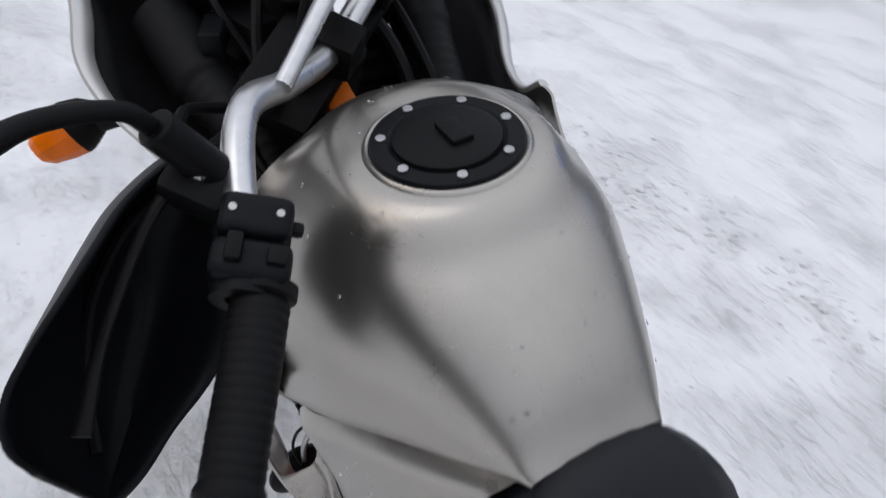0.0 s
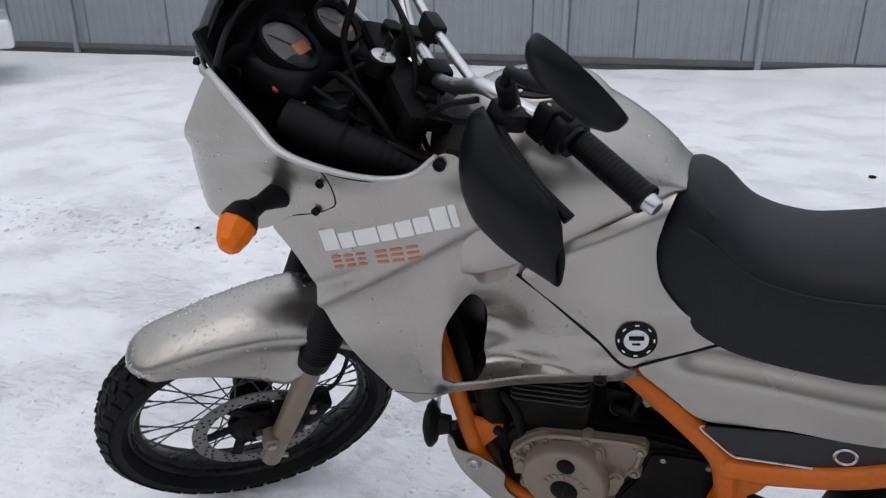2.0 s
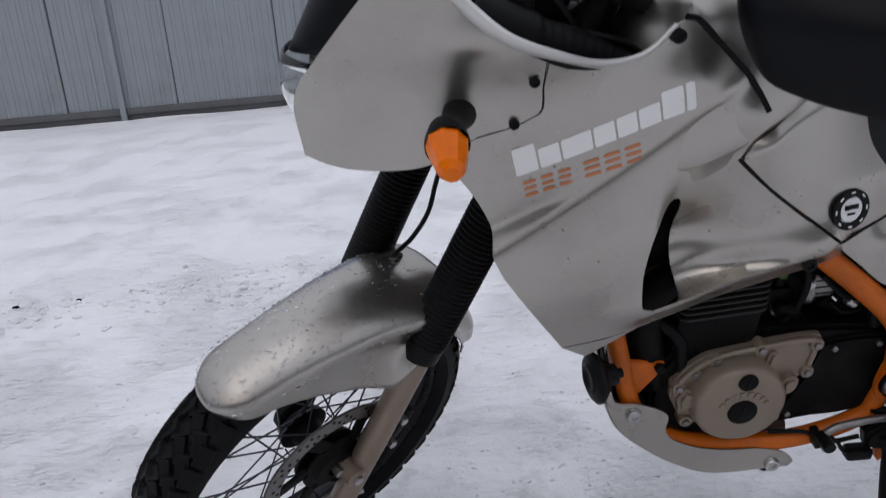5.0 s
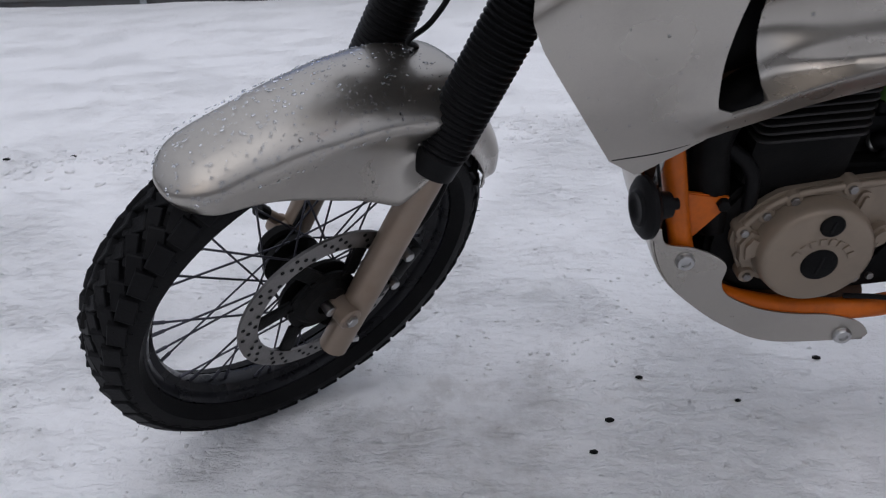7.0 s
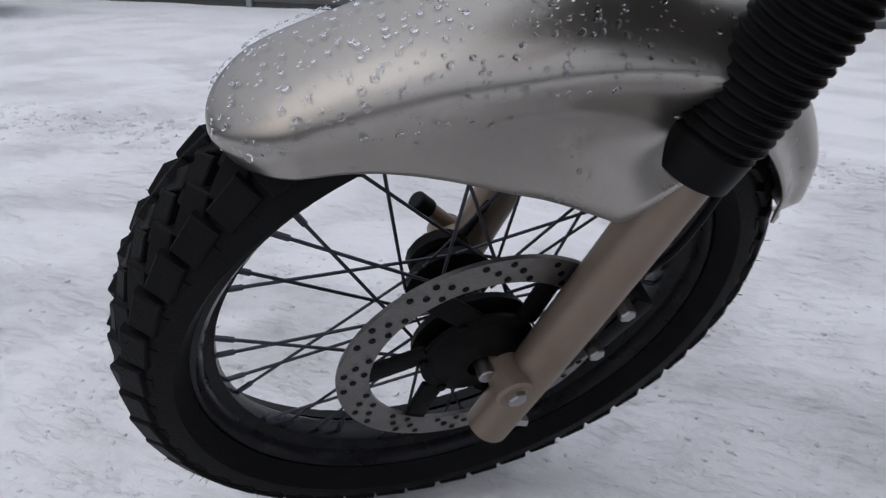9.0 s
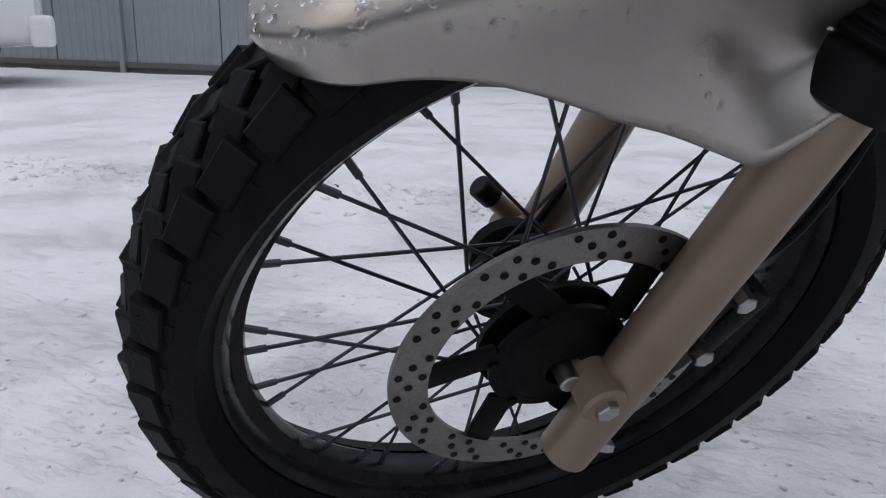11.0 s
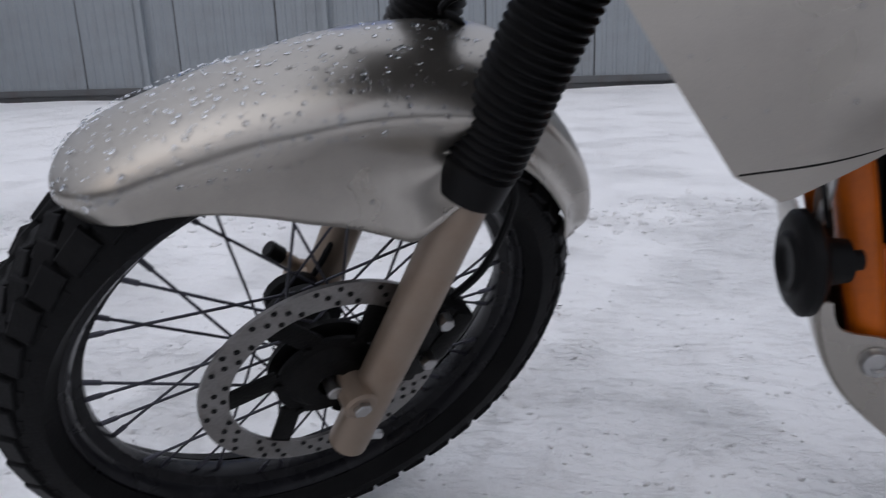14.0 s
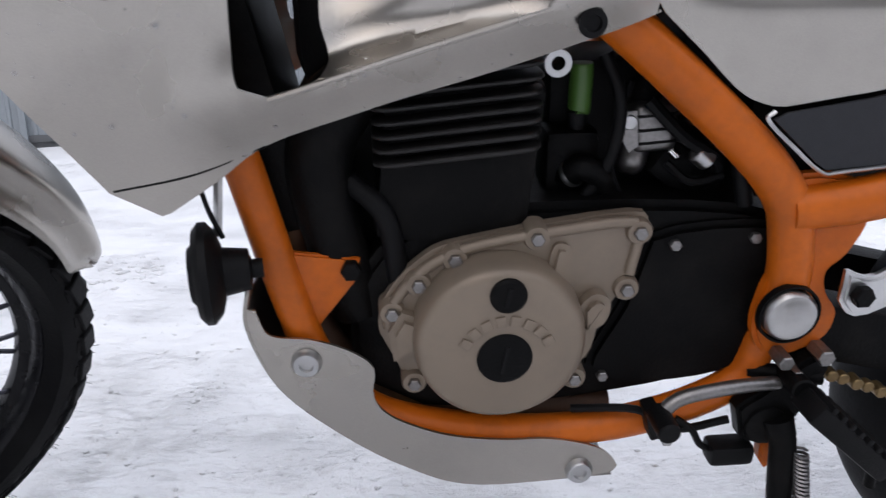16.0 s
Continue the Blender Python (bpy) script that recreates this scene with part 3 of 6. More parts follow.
# -- front wheel --
HUB = Vector((-0.054, 0.006, -0.897))
AXIS = Matrix.Translation(HUB) @ Matrix.Rotation(radians(90), 4, "X")  # z of the wheel points to the left (-y)
RIM_R = 0.255
DISC_AT = AXIS @ Matrix.Translation((0, 0, 0.013))
rim = steered("front_wheel", lathe([(RIM_R + 0.012, -0.026), (RIM_R + 0.014, -0.030), (RIM_R + 0.002, -0.031), (RIM_R - 0.004, -0.024), (RIM_R - 0.006, -0.014), (RIM_R - 0.016, -0.008),
                                    (RIM_R - 0.018, 0), (RIM_R - 0.016, 0.008), (RIM_R - 0.006, 0.014), (RIM_R - 0.004, 0.024), (RIM_R + 0.002, 0.031), (RIM_R + 0.014, 0.030), (RIM_R + 0.012, 0.026), (RIM_R, 0)], 96, closed=True, m=AXIS), RIM, "black spoked rim with wet scuffs")


def tyre_mesh(r_out, width, r_bead, m):
    rt = r_out - 0.010
    half = width / 2
    prof = []
    for a in range(-100, 101, 10):
        c = math.cos(radians(a * 0.9))
        prof.append((r_bead + (rt - r_bead) * (0.36 + 0.64 * max(0, c) ** 0.8) if abs(a) < 96 else r_bead + 0.010, half * math.sin(radians(max(-90, min(90, a * 0.95)))) ))
    prof = [(r_bead - 0.004, -half * 0.62)] + prof + [(r_bead - 0.004, half * 0.62)]
    bm = lathe(prof, 96, m=m)
    return bm, rt, half


TYRE_AT = AXIS @ Matrix.Translation((-0.003, 0.004, 0))
bm, rt, half = tyre_mesh(0.3215, 0.106, 0.264, TYRE_AT)
tyre = steered("tyre", bm, RUBBER, "black block-tread tyre", parent=rim)
bm = bmesh.new()
BLOCKS = ((0.17, 0.62, 0.0200, 0.040, 0.0065, 0.00), (0.54, 0.50, 0.0215, 0.040, 0.0065, 0.34), (0.90, 0.16, 0.0235, 0.034, 0.0065, 0.56), (1.17, 0.0, 0.016, 0.016, 0.0012, 0.60))
for k in range(46):
    for lat, skew, w, l, lift, shift in BLOCKS:
        for s in (-1, 1):
            a = 2 * math.pi * (k + shift + (0.5 if s > 0 else 0) + random.uniform(-0.02, 0.02)) / 46
            r = 0.264 + (rt - 0.264) * (0.36 + 0.64 * max(0.0, math.cos(lat * 0.95)) ** 0.8)
            at = TYRE_AT @ Matrix.Rotation(a, 4, "Z") @ Matrix.Translation((r, 0, s * half * math.sin(lat))) @ Matrix.Rotation(-s * lat * 0.95, 4, "Y") @ Matrix.Rotation(s * skew, 4, "X")
            v = [bm.verts.new(at @ Vector((x, y * l / 2 * f, z * w / 2 * f))) for x, f in ((-0.006, 1.12), (lift * 0.8, 1.0), (lift, 0.90)) for y, z in ((-1, -1), (1, -1), (1, 1), (-1, 1))]
            for q in ((8, 9, 10, 11), (0, 1, 5, 4), (1, 2, 6, 5), (2, 3, 7, 6), (3, 0, 4, 7), (4, 5, 9, 8), (5, 6, 10, 9), (6, 7, 11, 10), (7, 4, 8, 11)):
                bm.faces.new([v[i] for i in q])
steered("tread", bm, RUBBER, "worn rubber tread blocks", smooth=False, parent=rim)
bm = bmesh.new()
for k in range(150):
    a, s = random.uniform(0, 6.28), random.choice((-1, 1))
    at = AXIS @ Matrix.Rotation(a, 4, "Z")
    tube([at @ Vector((0.308, 0, s * 0.041)), at @ Vector((random.uniform(0.312, 0.318), random.uniform(-0.002, 0.002), s * 0.045))], 0.00028, 4, 1, bm)
steered("tread_hair", bm, RUBBER, smooth=False, parent=rim)["kind"] = "stuff"

hub = steered("hub", lathe([(0.012, -0.05), (0.034, -0.05), (0.046, -0.042), (0.048, -0.030), (0.030, -0.022), (0.024, 0), (0.030, 0.022), (0.060, 0.030), (0.062, 0.038), (0.030, 0.045), (0.012, 0.055)], 40, m=AXIS), ENGINE, "black wheel hub", parent=rim)
for k in range(36):
    # spokes cross in pairs, the pairs by turns on either flange
    side = 1 if (k // 2) % 2 else -1
    lead = 1 if k % 2 else -1
    a = radians(20 * (k // 2) + 13 + 3.3 * lead)
    b = a - lead * radians(58)
    foot = AXIS @ Vector((0.050 * math.cos(b), 0.050 * math.sin(b), side * 0.029))
    head = AXIS @ Vector(((RIM_R - 0.016) * math.cos(a), (RIM_R - 0.016) * math.sin(a), side * 0.004))
    tip = head + (foot - head).normalized() * 0.018
    steered("spoke", tube([foot, head], 0.0017, 6, 1), SPOKE, parent=rim)
    steered("nipple", rod(head, tip, 0.0030, 6), SPOKE, parent=rim)


def brake_disc():
    bm = bmesh.new()
    R, r, n = 0.139, 0.108, 120
    for z0, z1 in ((0.042, 0.0465),):
        lathe([(r, z0), (R, z0), (R, z1), (r, z1)], n, bm, DISC_AT, closed=True)
    return bm


disc = steered("brake_disc", brake_disc(), DISC, "drilled steel brake disc with light rust", parent=rim)
bm = bmesh.new()
for k in range(12):
    for j, rr in enumerate((0.1135, 0.1235, 0.1325)):
        a = 2 * math.pi * k / 12 + j * 0.09 + 0.03
        lathe([(0, 0.0475), (0.0031, 0.0475), (0.0033, 0.0469)], 10, bm, DISC_AT @ Matrix.Translation((rr * math.cos(a), rr * math.sin(a), 0)))
        a += 0.19
        lathe([(0, 0.0475), (0.0031, 0.0475), (0.0033, 0.0469)], 10, bm, DISC_AT @ Matrix.Translation((rr * math.cos(a), rr * math.sin(a), 0)))
steered("drill_hole", bm, BLACK_PLASTIC, "dark drilled holes", parent=rim)["kind"] = "stuff"
steered("disc_carrier", lathe([(0.016, 0.030), (0.058, 0.040), (0.058, 0.045), (0.046, 0.046), (0.036, 0.056), (0.016, 0.058)], 48, m=DISC_AT, closed=True), ENGINE, "black disc carrier", parent=rim)
for k in range(6):
    a = 2 * math.pi * k / 6 + 0.2
    at = DISC_AT @ Matrix.Rotation(a, 4, "Z") @ Matrix.Translation((0.084, 0, 0.0425)) @ Matrix.Rotation(0.35, 4, "Z")
    steered("carrier_arm", block((0.062, 0.024, 0.006), at, 0.002), ENGINE, parent=rim)
for k in range(6):
    a = 2 * math.pi * k / 6 + 0.2
    c = DISC_AT @ Vector((0.056 * math.cos(a), 0.056 * math.sin(a), 0.044))
    d = DISC_AT @ Vector((0.056 * math.cos(a), 0.056 * math.sin(a), 0.048))
    steered("disc_bolt", rod(c, d, 0.005, 6), ENGINE, parent=rim)

# -- fork --
LEG_X = -0.006
for side in (-1, 1):
    y = -0.077 if side < 0 else 0.103
    bm = tube([(LEG_X - 0.004, y, -0.985), (LEG_X, y, -0.80), (LEG_X, y, -0.55)], [0.023, 0.024, 0.024], 24)
    leg = steered("fork_leg", bm, FORK, "champagne fork leg with rust-brown dirt")
    bm = rod((LEG_X - 0.026, y + side * 0.024, -0.897), (LEG_X - 0.026, y - side * 0.030, -0.897), 0.019, 20)
    steered("axle_clamp", bm, FORK, parent=leg)
    steered("axle_nut", rod((LEG_X - 0.026, y + side * 0.022, -0.897), (LEG_X - 0.026, y + side * 0.030, -0.897), 0.010, 6), STEEL, "rusty axle nut", parent=leg)
    steered("pinch_bolt", rod((LEG_X + 0.014, y + side * 0.01, -0.965), (LEG_X + 0.028, y + side * 0.012, -0.965), 0.006, 6), STEEL, parent=leg)
    prof = []
    z = -0.628
    prof += [(0.022, z), (0.033, z), (0.0345, z + 0.030), (0.031, z + 0.034)]
    z += 0.036
    while z < -0.20:
        prof += [(0.0335, z), (0.0368, z + 0.0032), (0.0368, z + 0.0048), (0.0335, z + 0.0078)]
        z += 0.0086
    prof += [(0.030, z), (0.022, z)]
    steered("fork_boot", lathe(prof, 28, m=Matrix.Translation((LEG_X, y, 0))), BOOT, "black rubber bellows boot")
    steered("fork_tube", rod((LEG_X, y, -0.25), (LEG_X, y, 0.012), 0.0215, 24), ENGINE)
    steered("fork_cap", rod((LEG_X, y, 0.012), (LEG_X, y, 0.024), 0.019, 6), ENGINE, "black fork cap")
steered("lower_clamp", block((0.07, 0.26, 0.04), Matrix.Translation((-0.015, 0, -0.19)), 0.012), ENGINE)
top_clamp = steered("top_clamp", block((0.075, 0.255, 0.026), Matrix.Translation((-0.012, 0, 0.0)), 0.010), ENGINE, "black upper fork clamp")
steered("stem_nut", rod((0, 0, 0.012), (0, 0, 0.030), 0.016, 6), CHROME)
key = steered("key_switch", rod((-0.055, 0, -0.005), (-0.055, 0, 0.026), 0.022, 24), ENGINE, "ignition switch with its key in")
steered("switch_plate", lathe([(0.004, 0.0275), (0.017, 0.0275), (0.019, 0.0265), (0.019, 0.024)], 28, m=Matrix.Translation((-0.055, 0, 0))), ALLOY, "bright switch plate", parent=key)
steered("key_blade", block((0.0025, 0.009, 0.012), Matrix.Translation((-0.055, 0, 0.032)), 0.0008), STEEL, parent=key)
steered("key_head", block((0.005, 0.020, 0.024), Matrix.Translation((-0.055, 0, 0.049)), 0.002), BLACK_PLASTIC, "black plastic key head", parent=key)
steered("axle", rod(HUB + Vector((0, -0.085, 0)), HUB + Vector((0, 0.085, 0)), 0.009), STEEL)

# caliper behind the left leg, over the disc
bm = block((0.05, 0.040, 0.105), Matrix.Translation((0.045, -0.052, -0.835)) @ Matrix.Rotation(0.25, 4, "Y"), 0.010)
block((0.030, 0.052, 0.075), Matrix.Translation((0.062, -0.050, -0.825)) @ Matrix.Rotation(0.25, 4, "Y"), 0.009, bm)
block((0.05, 0.012, 0.11), Matrix.Translation((0.012, -0.075, -0.83)), 0.004, bm)
caliper = steered("brake_caliper", bm, ENGINE, "black brake caliper")
for x, z in ((0.033, -0.786), (0.036, -0.845)):
    steered("caliper_bolt", rod((x, -0.078, z), (x, -0.095, z), 0.0085, 6), STEEL, "bright zinc bolt", parent=caliper)
steered("brake_hose", tube([(0.060, -0.05, -0.79), (0.085, -0.05, -0.74), (0.085, -0.045, -0.66), (0.055, -0.045, -0.60), (0.035, -0.045, -0.45), (0.02, -0.04, -0.25), (0.0, -0.03, -0.1)], 0.0048, 8), BLACK_PLASTIC)
steered("speedo_drive", rod(HUB + Vector((0, 0.060, 0)), HUB + Vector((0, 0.082, 0)), 0.035), ENGINE)
steered("reflector_peg", rod((LEG_X - 0.015, 0.112, -0.892), (LEG_X - 0.062, 0.120, -0.868), 0.0095, 16), FORK)
steered("peg_cap", rod((LEG_X - 0.056, 0.119, -0.871), (LEG_X - 0.076, 0.1225, -0.861), 0.0115, 16), BLACK_PLASTIC)
rust = slab([(0.012, -0.897), (0.014, -0.845), (0.026, -0.838), (0.040, -0.868), (0.030, -0.897)], -0.068, -0.056, 0.003)
steered("fork_bracket", rust, RUST, "rust-brown bracket behind the axle")
steered("bracket_bolt", rod((0.024, -0.066, -0.862), (0.024, -0.074, -0.862), 0.007, 6), RUST)
steered("speedo_cable", tube([HUB + Vector((0.02, 0.075, 0.03)), (-0.015, 0.09, -0.80), (0.02, 0.085, -0.65), (0.01, 0.05, -0.53), (-0.036, 0.03, -0.502), (-0.012, 0.03, -0.472), (-0.002, 0.03, -0.42), (-0.022, 0.03, -0.343), (-0.05, 0.02, -0.2)], 0.004, 8), BLACK_PLASTIC)


# -- front mudguard --
def guard_point(phi, s, rr, w, d):
    """phi: degrees up from straight ahead, s from -1 to 1 across."""
    a = abs(s)
    if a < 0.62:
        t = a / 0.62
        y, r = w * math.sin(t * 1.45) / math.sin(1.45), rr - (0.30 * w + 0.12 * d) * (1 - math.cos(t * 1.45))
    else:
        t = (a - 0.62) / 0.38
        y = w * (1 - 0.10 * math.sin(t * 3.14) * soft(60, 85, phi) - 0.05 * math.sin(t * 3.14) + 0.10 * t * soft(70, 92, phi))
        # hollow above the foot, ending in a lip
        lip = 0.16 + 0.42 * soft(64, 90, phi)
        y -= 0.021 * soft(64, 90, phi) * (soft(0.0, 0.85, t / lip) if t < lip * 0.85 else 1 - soft(0.85, 1.15, t / lip))
        r = rr - (0.30 * w + 0.12 * d) * (1 - math.cos(1.45)) - t * max(0.004, d - (0.30 * w + 0.12 * d) * (1 - math.cos(1.45)))
    f = radians(phi)
    drop = 0.014 * (1 - soft(94, 106, phi)) + 0.007 * (1 - soft(62, 90, phi))
    return Vector((HUB.x - r * math.cos(f), math.copysign(y, s) + 0.02 * max(0, s), HUB.z - drop + r * math.sin(f)))


def eased(ring, rounds):
    """Rounds off the folds of one cross-section, its rims kept."""
    for _ in range(rounds):
        ring = [ring[0]] + [(a + b * 2 + c) / 4 for a, b, c in zip(ring, ring[1:], ring[2:])] + [ring[-1]]
    return ring


def mudguard(phis, rr, w, d, across=65):
    bm = bmesh.new()
    rings = [eased([guard_point(p, -1 + 2 * i / (across - 1), rr(p), w(p), d(p)) for i in range(across)], int(6 + 60 * (1 - soft(50, 72, p)))) for p in phis]
    return skin(bm, rings, closed=False)


def nosed(p, span):
    """Rounds the front end off, from 0 at the tip to 1."""
    u = max(0.0, min(1.0, (p - 37) / span))
    return math.sqrt(max(0.0, 1 - (1 - u) ** 2))


rr_line = curve_of((36, 47, 57, 70, 85, 96, 104), (0.3690, 0.3665, 0.3635, 0.3670, 0.3810, 0.397, 0.397))
gw_line = curve_of((36, 48, 58, 70, 84, 94, 104), (0.050, 0.058, 0.064, 0.068, 0.078, 0.088, 0.088))
gd_line = curve_of((36, 42, 47, 54, 60, 65, 70, 76, 82, 88, 91, 92.5, 95, 104), (0.038, 0.042, 0.049, 0.065, 0.083, 0.099, 0.114, 0.127, 0.140, 0.151, 0.156, 0.154, 0.12, 0.07))


def rr(p):
    return sum(rr_line(p + d) for d in (-3, -1, 1, 3)) / 4 - 0.016 * (1 - nosed(p, 8))


def gw(p):
    return sum(gw_line(p + d) for d in (-3, -1, 1, 3)) / 4 * (0.04 + 0.96 * nosed(p, 9))


def gd(p):
    return sum(gd_line(p + d) for d in (-2, 0, 2)) / 3 * (0.10 + 0.90 * nosed(p, 7))


guard = steered("front_mudguard", mudguard([37 + 67 * t ** 1.5 for t in np.linspace(0, 1, 84)], rr, gw, gd), SILVER, "silver front mudguard with water drops")
shell = guard.modifiers.new("thickness", "SOLIDIFY")
shell.thickness, shell.offset = 0.003, 0.0
rr2 = curve_of((92, 110, 130, 143, 146), (0.375, 0.372, 0.362, 0.350, 0.340))
gw2 = curve_of((92, 110, 130, 140, 146), (0.060, 0.060, 0.055, 0.044, 0.02))
gd2 = curve_of((92, 110, 140, 146), (0.06, 0.06, 0.05, 0.01))
tail = steered("mudguard_tail", mudguard(np.linspace(92, 146, 40), rr2, gw2, gd2, 25), SILVER, parent=guard)
tail.modifiers.new("thickness", "SOLIDIFY").thickness = 0.003

# -- handlebar --
STEER = steering(44)
left_bar = [(0.010, 0, 0.035), (0.008, -0.06, 0.036), (0.001, -0.125, 0.070), (-0.005, -0.185, 0.112), (0.024, -0.25, 0.124), (0.066, -0.304, 0.129), (0.105, -0.426, 0.134)]
full = [(x, -y, z) for x, y, z in left_bar[:0:-1]] + left_bar
bar = steered("handlebar", tube(full, 0.0112, 16), ALLOY, "bare aluminium handlebar")
steered("brace", tube([(0.004, -0.145, 0.093), (-0.004, 0, 0.092), (0.004, 0.145, 0.093)], 0.0075, 12), ALLOY, "aluminium cross brace", parent=bar)
steered("brace_strap", block((0.026, 0.045, 0.030), Matrix.Translation((-0.004, -0.012, 0.090)), 0.006), BLACK_PLASTIC, parent=bar)
for side in (-1, 1):
    steered("bar_clamp", block((0.042, 0.036, 0.045), Matrix.Translation((0.010, side * 0.045, 0.030)), 0.008), ENGINE, parent=bar)
    m = Matrix.Diagonal((1, -side, 1, 1))
    a, b = m @ Vector((0.066, -0.304, 0.129)), m @ Vector((0.1025, -0.419, 0.134))
    along = (b - a).normalized()
    prof = [(0.0112, -0.004), (0.021, -0.004), (0.021, 0.004), (0.0165, 0.006)]
    z = 0.010
    while z < 0.112:
        prof += [(0.0180, z), (0.0180, z + 0.0042), (0.0177, z + 0.0048), (0.0177, z + 0.0062)]
        z += 0.0068
    prof += [(0.0195, 0.115), (0.0198, 0.118), (0.0190, 0.121), (0.011, 0.1215)]
    steered("grip", lathe(prof, 24, m=turned(a, b)), BLACK_PLASTIC, "black rubber grip", parent=bar)
    steered("bar_end", rod(b - along * 0.002, b + along * 0.016, 0.0125, 16, r2=0.0105), ALLOY, "silver bar end weight", parent=bar)
    c = m @ Vector((0.049, -0.283, 0.1275))
    at = Matrix.Translation(c) @ along.to_track_quat("Z", "Y").to_matrix().to_4x4()
    sw = steered("switch_housing", block((0.044, 0.050, 0.028), at @ Matrix.Translation((0, 0, -0.015)), 0.008, segs=3), DARK_PLASTIC, "dark grey switch housing with scuffed edges", parent=None)
    steered("switch_half", block((0.048, 0.046, 0.027), at @ Matrix.Translation((0.001, 0.001, 0.0135)), 0.009, segs=3), DARK_PLASTIC, parent=sw)
    steered("switch_collar", lathe([(0.0112, 0.024), (0.020, 0.024), (0.021, 0.028), (0.0205, 0.033), (0.0112, 0.033)], 24, m=at), DARK_PLASTIC, parent=sw)
    steered("switch_button", block((0.012, 0.016, 0.012), at @ Matrix.Translation((0.016, 0.021, 0.012)), 0.003), BLACK_PLASTIC, parent=sw)
    steered("switch_button", block((0.010, 0.012, 0.018), at @ Matrix.Translation((-0.009, 0.025, 0.010)), 0.003), BLACK_PLASTIC, parent=sw)
    steered("switch_button", block((0.014, 0.010, 0.008), at @ Matrix.Translation((0.022, 0.006, -0.016)), 0.003), BLACK_PLASTIC, parent=sw)
    for dx in (-0.014, 0.014):
        steered("switch_screw", rod(at @ Vector((dx, 0.0245, -0.016)), at @ Vector((dx, 0.0262, -0.016)), 0.0028, 10), STEEL, parent=sw)
    steered("switch_button", rod(at @ Vector((0.0, -0.02, -0.008)), at @ Vector((0.0, -0.032, -0.008)), 0.006, 12), STEEL, parent=sw)
    perch = m @ Vector((-0.002, -0.250, 0.116))
    lev = steered("lever_perch", block((0.045, 0.040, 0.028), Matrix.Translation(perch), 0.008), BLACK_PLASTIC)
    steered("perch_bolt", rod(perch + Vector((0, 0, 0.012)), perch + Vector((0, 0, 0.020)), 0.008, 6), STEEL, parent=lev)
    pts = [m @ Vector(p) for p in ((-0.018, -0.250, 0.113), (-0.020, -0.29, 0.108), (-0.008, -0.36, 0.102), (0.010, -0.415, 0.098))]
    steered("lever", tube(pts, [0.007, 0.006, 0.0055, 0.008], 10, flat=0.6), BLACK_PLASTIC, "black lever", parent=lev)

    # hand guard: a deep shield in front of the grip, open to the rear, rounded at its end
    CUTS = ((-0.222, -0.022, 0.108, -0.033, 0.098, -0.034, 0.082, -0.022, 0.074, -0.010, 0.078), (-0.250, -0.030, 0.114, -0.046, 0.092, -0.046, 0.056, -0.022, 0.036, 0.010, 0.045),
            (-0.283, -0.036, 0.118, -0.055, 0.084, -0.051, 0.035, -0.020, 0.008, 0.036, 0.026), (-0.315, -0.036, 0.119, -0.056, 0.078, -0.047, 0.026, -0.012, -0.008, 0.050, 0.034),
            (-0.350, -0.035, 0.121, -0.052, 0.078, -0.036, 0.021, 0.000, -0.007, 0.052, 0.044), (-0.385, -0.034, 0.124, -0.046, 0.080, -0.022, 0.022, 0.010, -0.001, 0.046, 0.044),
            (-0.416, -0.030, 0.124, -0.036, 0.080, -0.006, 0.026, 0.018, 0.007, 0.042, 0.034), (-0.437, -0.020, 0.108, -0.018, 0.074, 0.004, 0.034, 0.022, 0.012, 0.034, 0.020), (-0.443, -0.006, 0.084, -0.002, 0.060, 0.012, 0.030, 0.024, 0.014, 0.029, 0.015))
    lines = [spline([m @ Vector((c[1 + 2 * j], c[0], c[2 + 2 * j])) for c in CUTS], 4) for j in range(5)]
    rings = [spline([line[i] for line in lines], 4) for i in range(len(lines[0]))]
    g = steered("hand_guard", skin(bmesh.new(), rings, closed=False), DARK_PLASTIC, "matt black plastic hand guard")
    g.modifiers.new("thickness", "SOLIDIFY").thickness = 0.004
    steered("guard_stay", tube([m @ Vector(p) for p in ((0.02, -0.22, 0.10), (-0.036, -0.26, 0.074), (-0.044, -0.32, 0.052), (-0.028, -0.37, 0.030), (0.006, -0.415, 0.024))], 0.0045, 8), BLACK_PLASTIC, parent=g)

# -- mirror on the left bar --
steered("mirror_mount", rod((0.004, -0.242, 0.122), (-0.030, -0.250, 0.163), 0.013, 16), BLACK_PLASTIC)
mir = Matrix.Translation((-0.0746, -0.403, 0.266)) @ Matrix.Rotation(radians(-60.2), 4, "Y") @ Matrix.Rotation(radians(10.7), 4, "Z") @ Matrix.Rotation(radians(76.8), 4, "X")
inward = mir.inverted() @ Vector((-0.060, -0.300, 0.205))
inward = Vector((0, inward.y, inward.z)).normalized() * 0.046
mirror = steered("mirror", tube([(-0.030, -0.250, 0.160), (-0.042, -0.262, 0.186), (-0.066, -0.300, 0.206), mir @ (inward * 1.25 + Vector((-0.022, 0, 0))), mir @ (inward * 0.7 + Vector((-0.016, 0, 0)))], [0.0062, 0.0062, 0.0064, 0.0085, 0.0075], 10), BLACK_PLASTIC, "black oval rear-view mirror")
rings = []
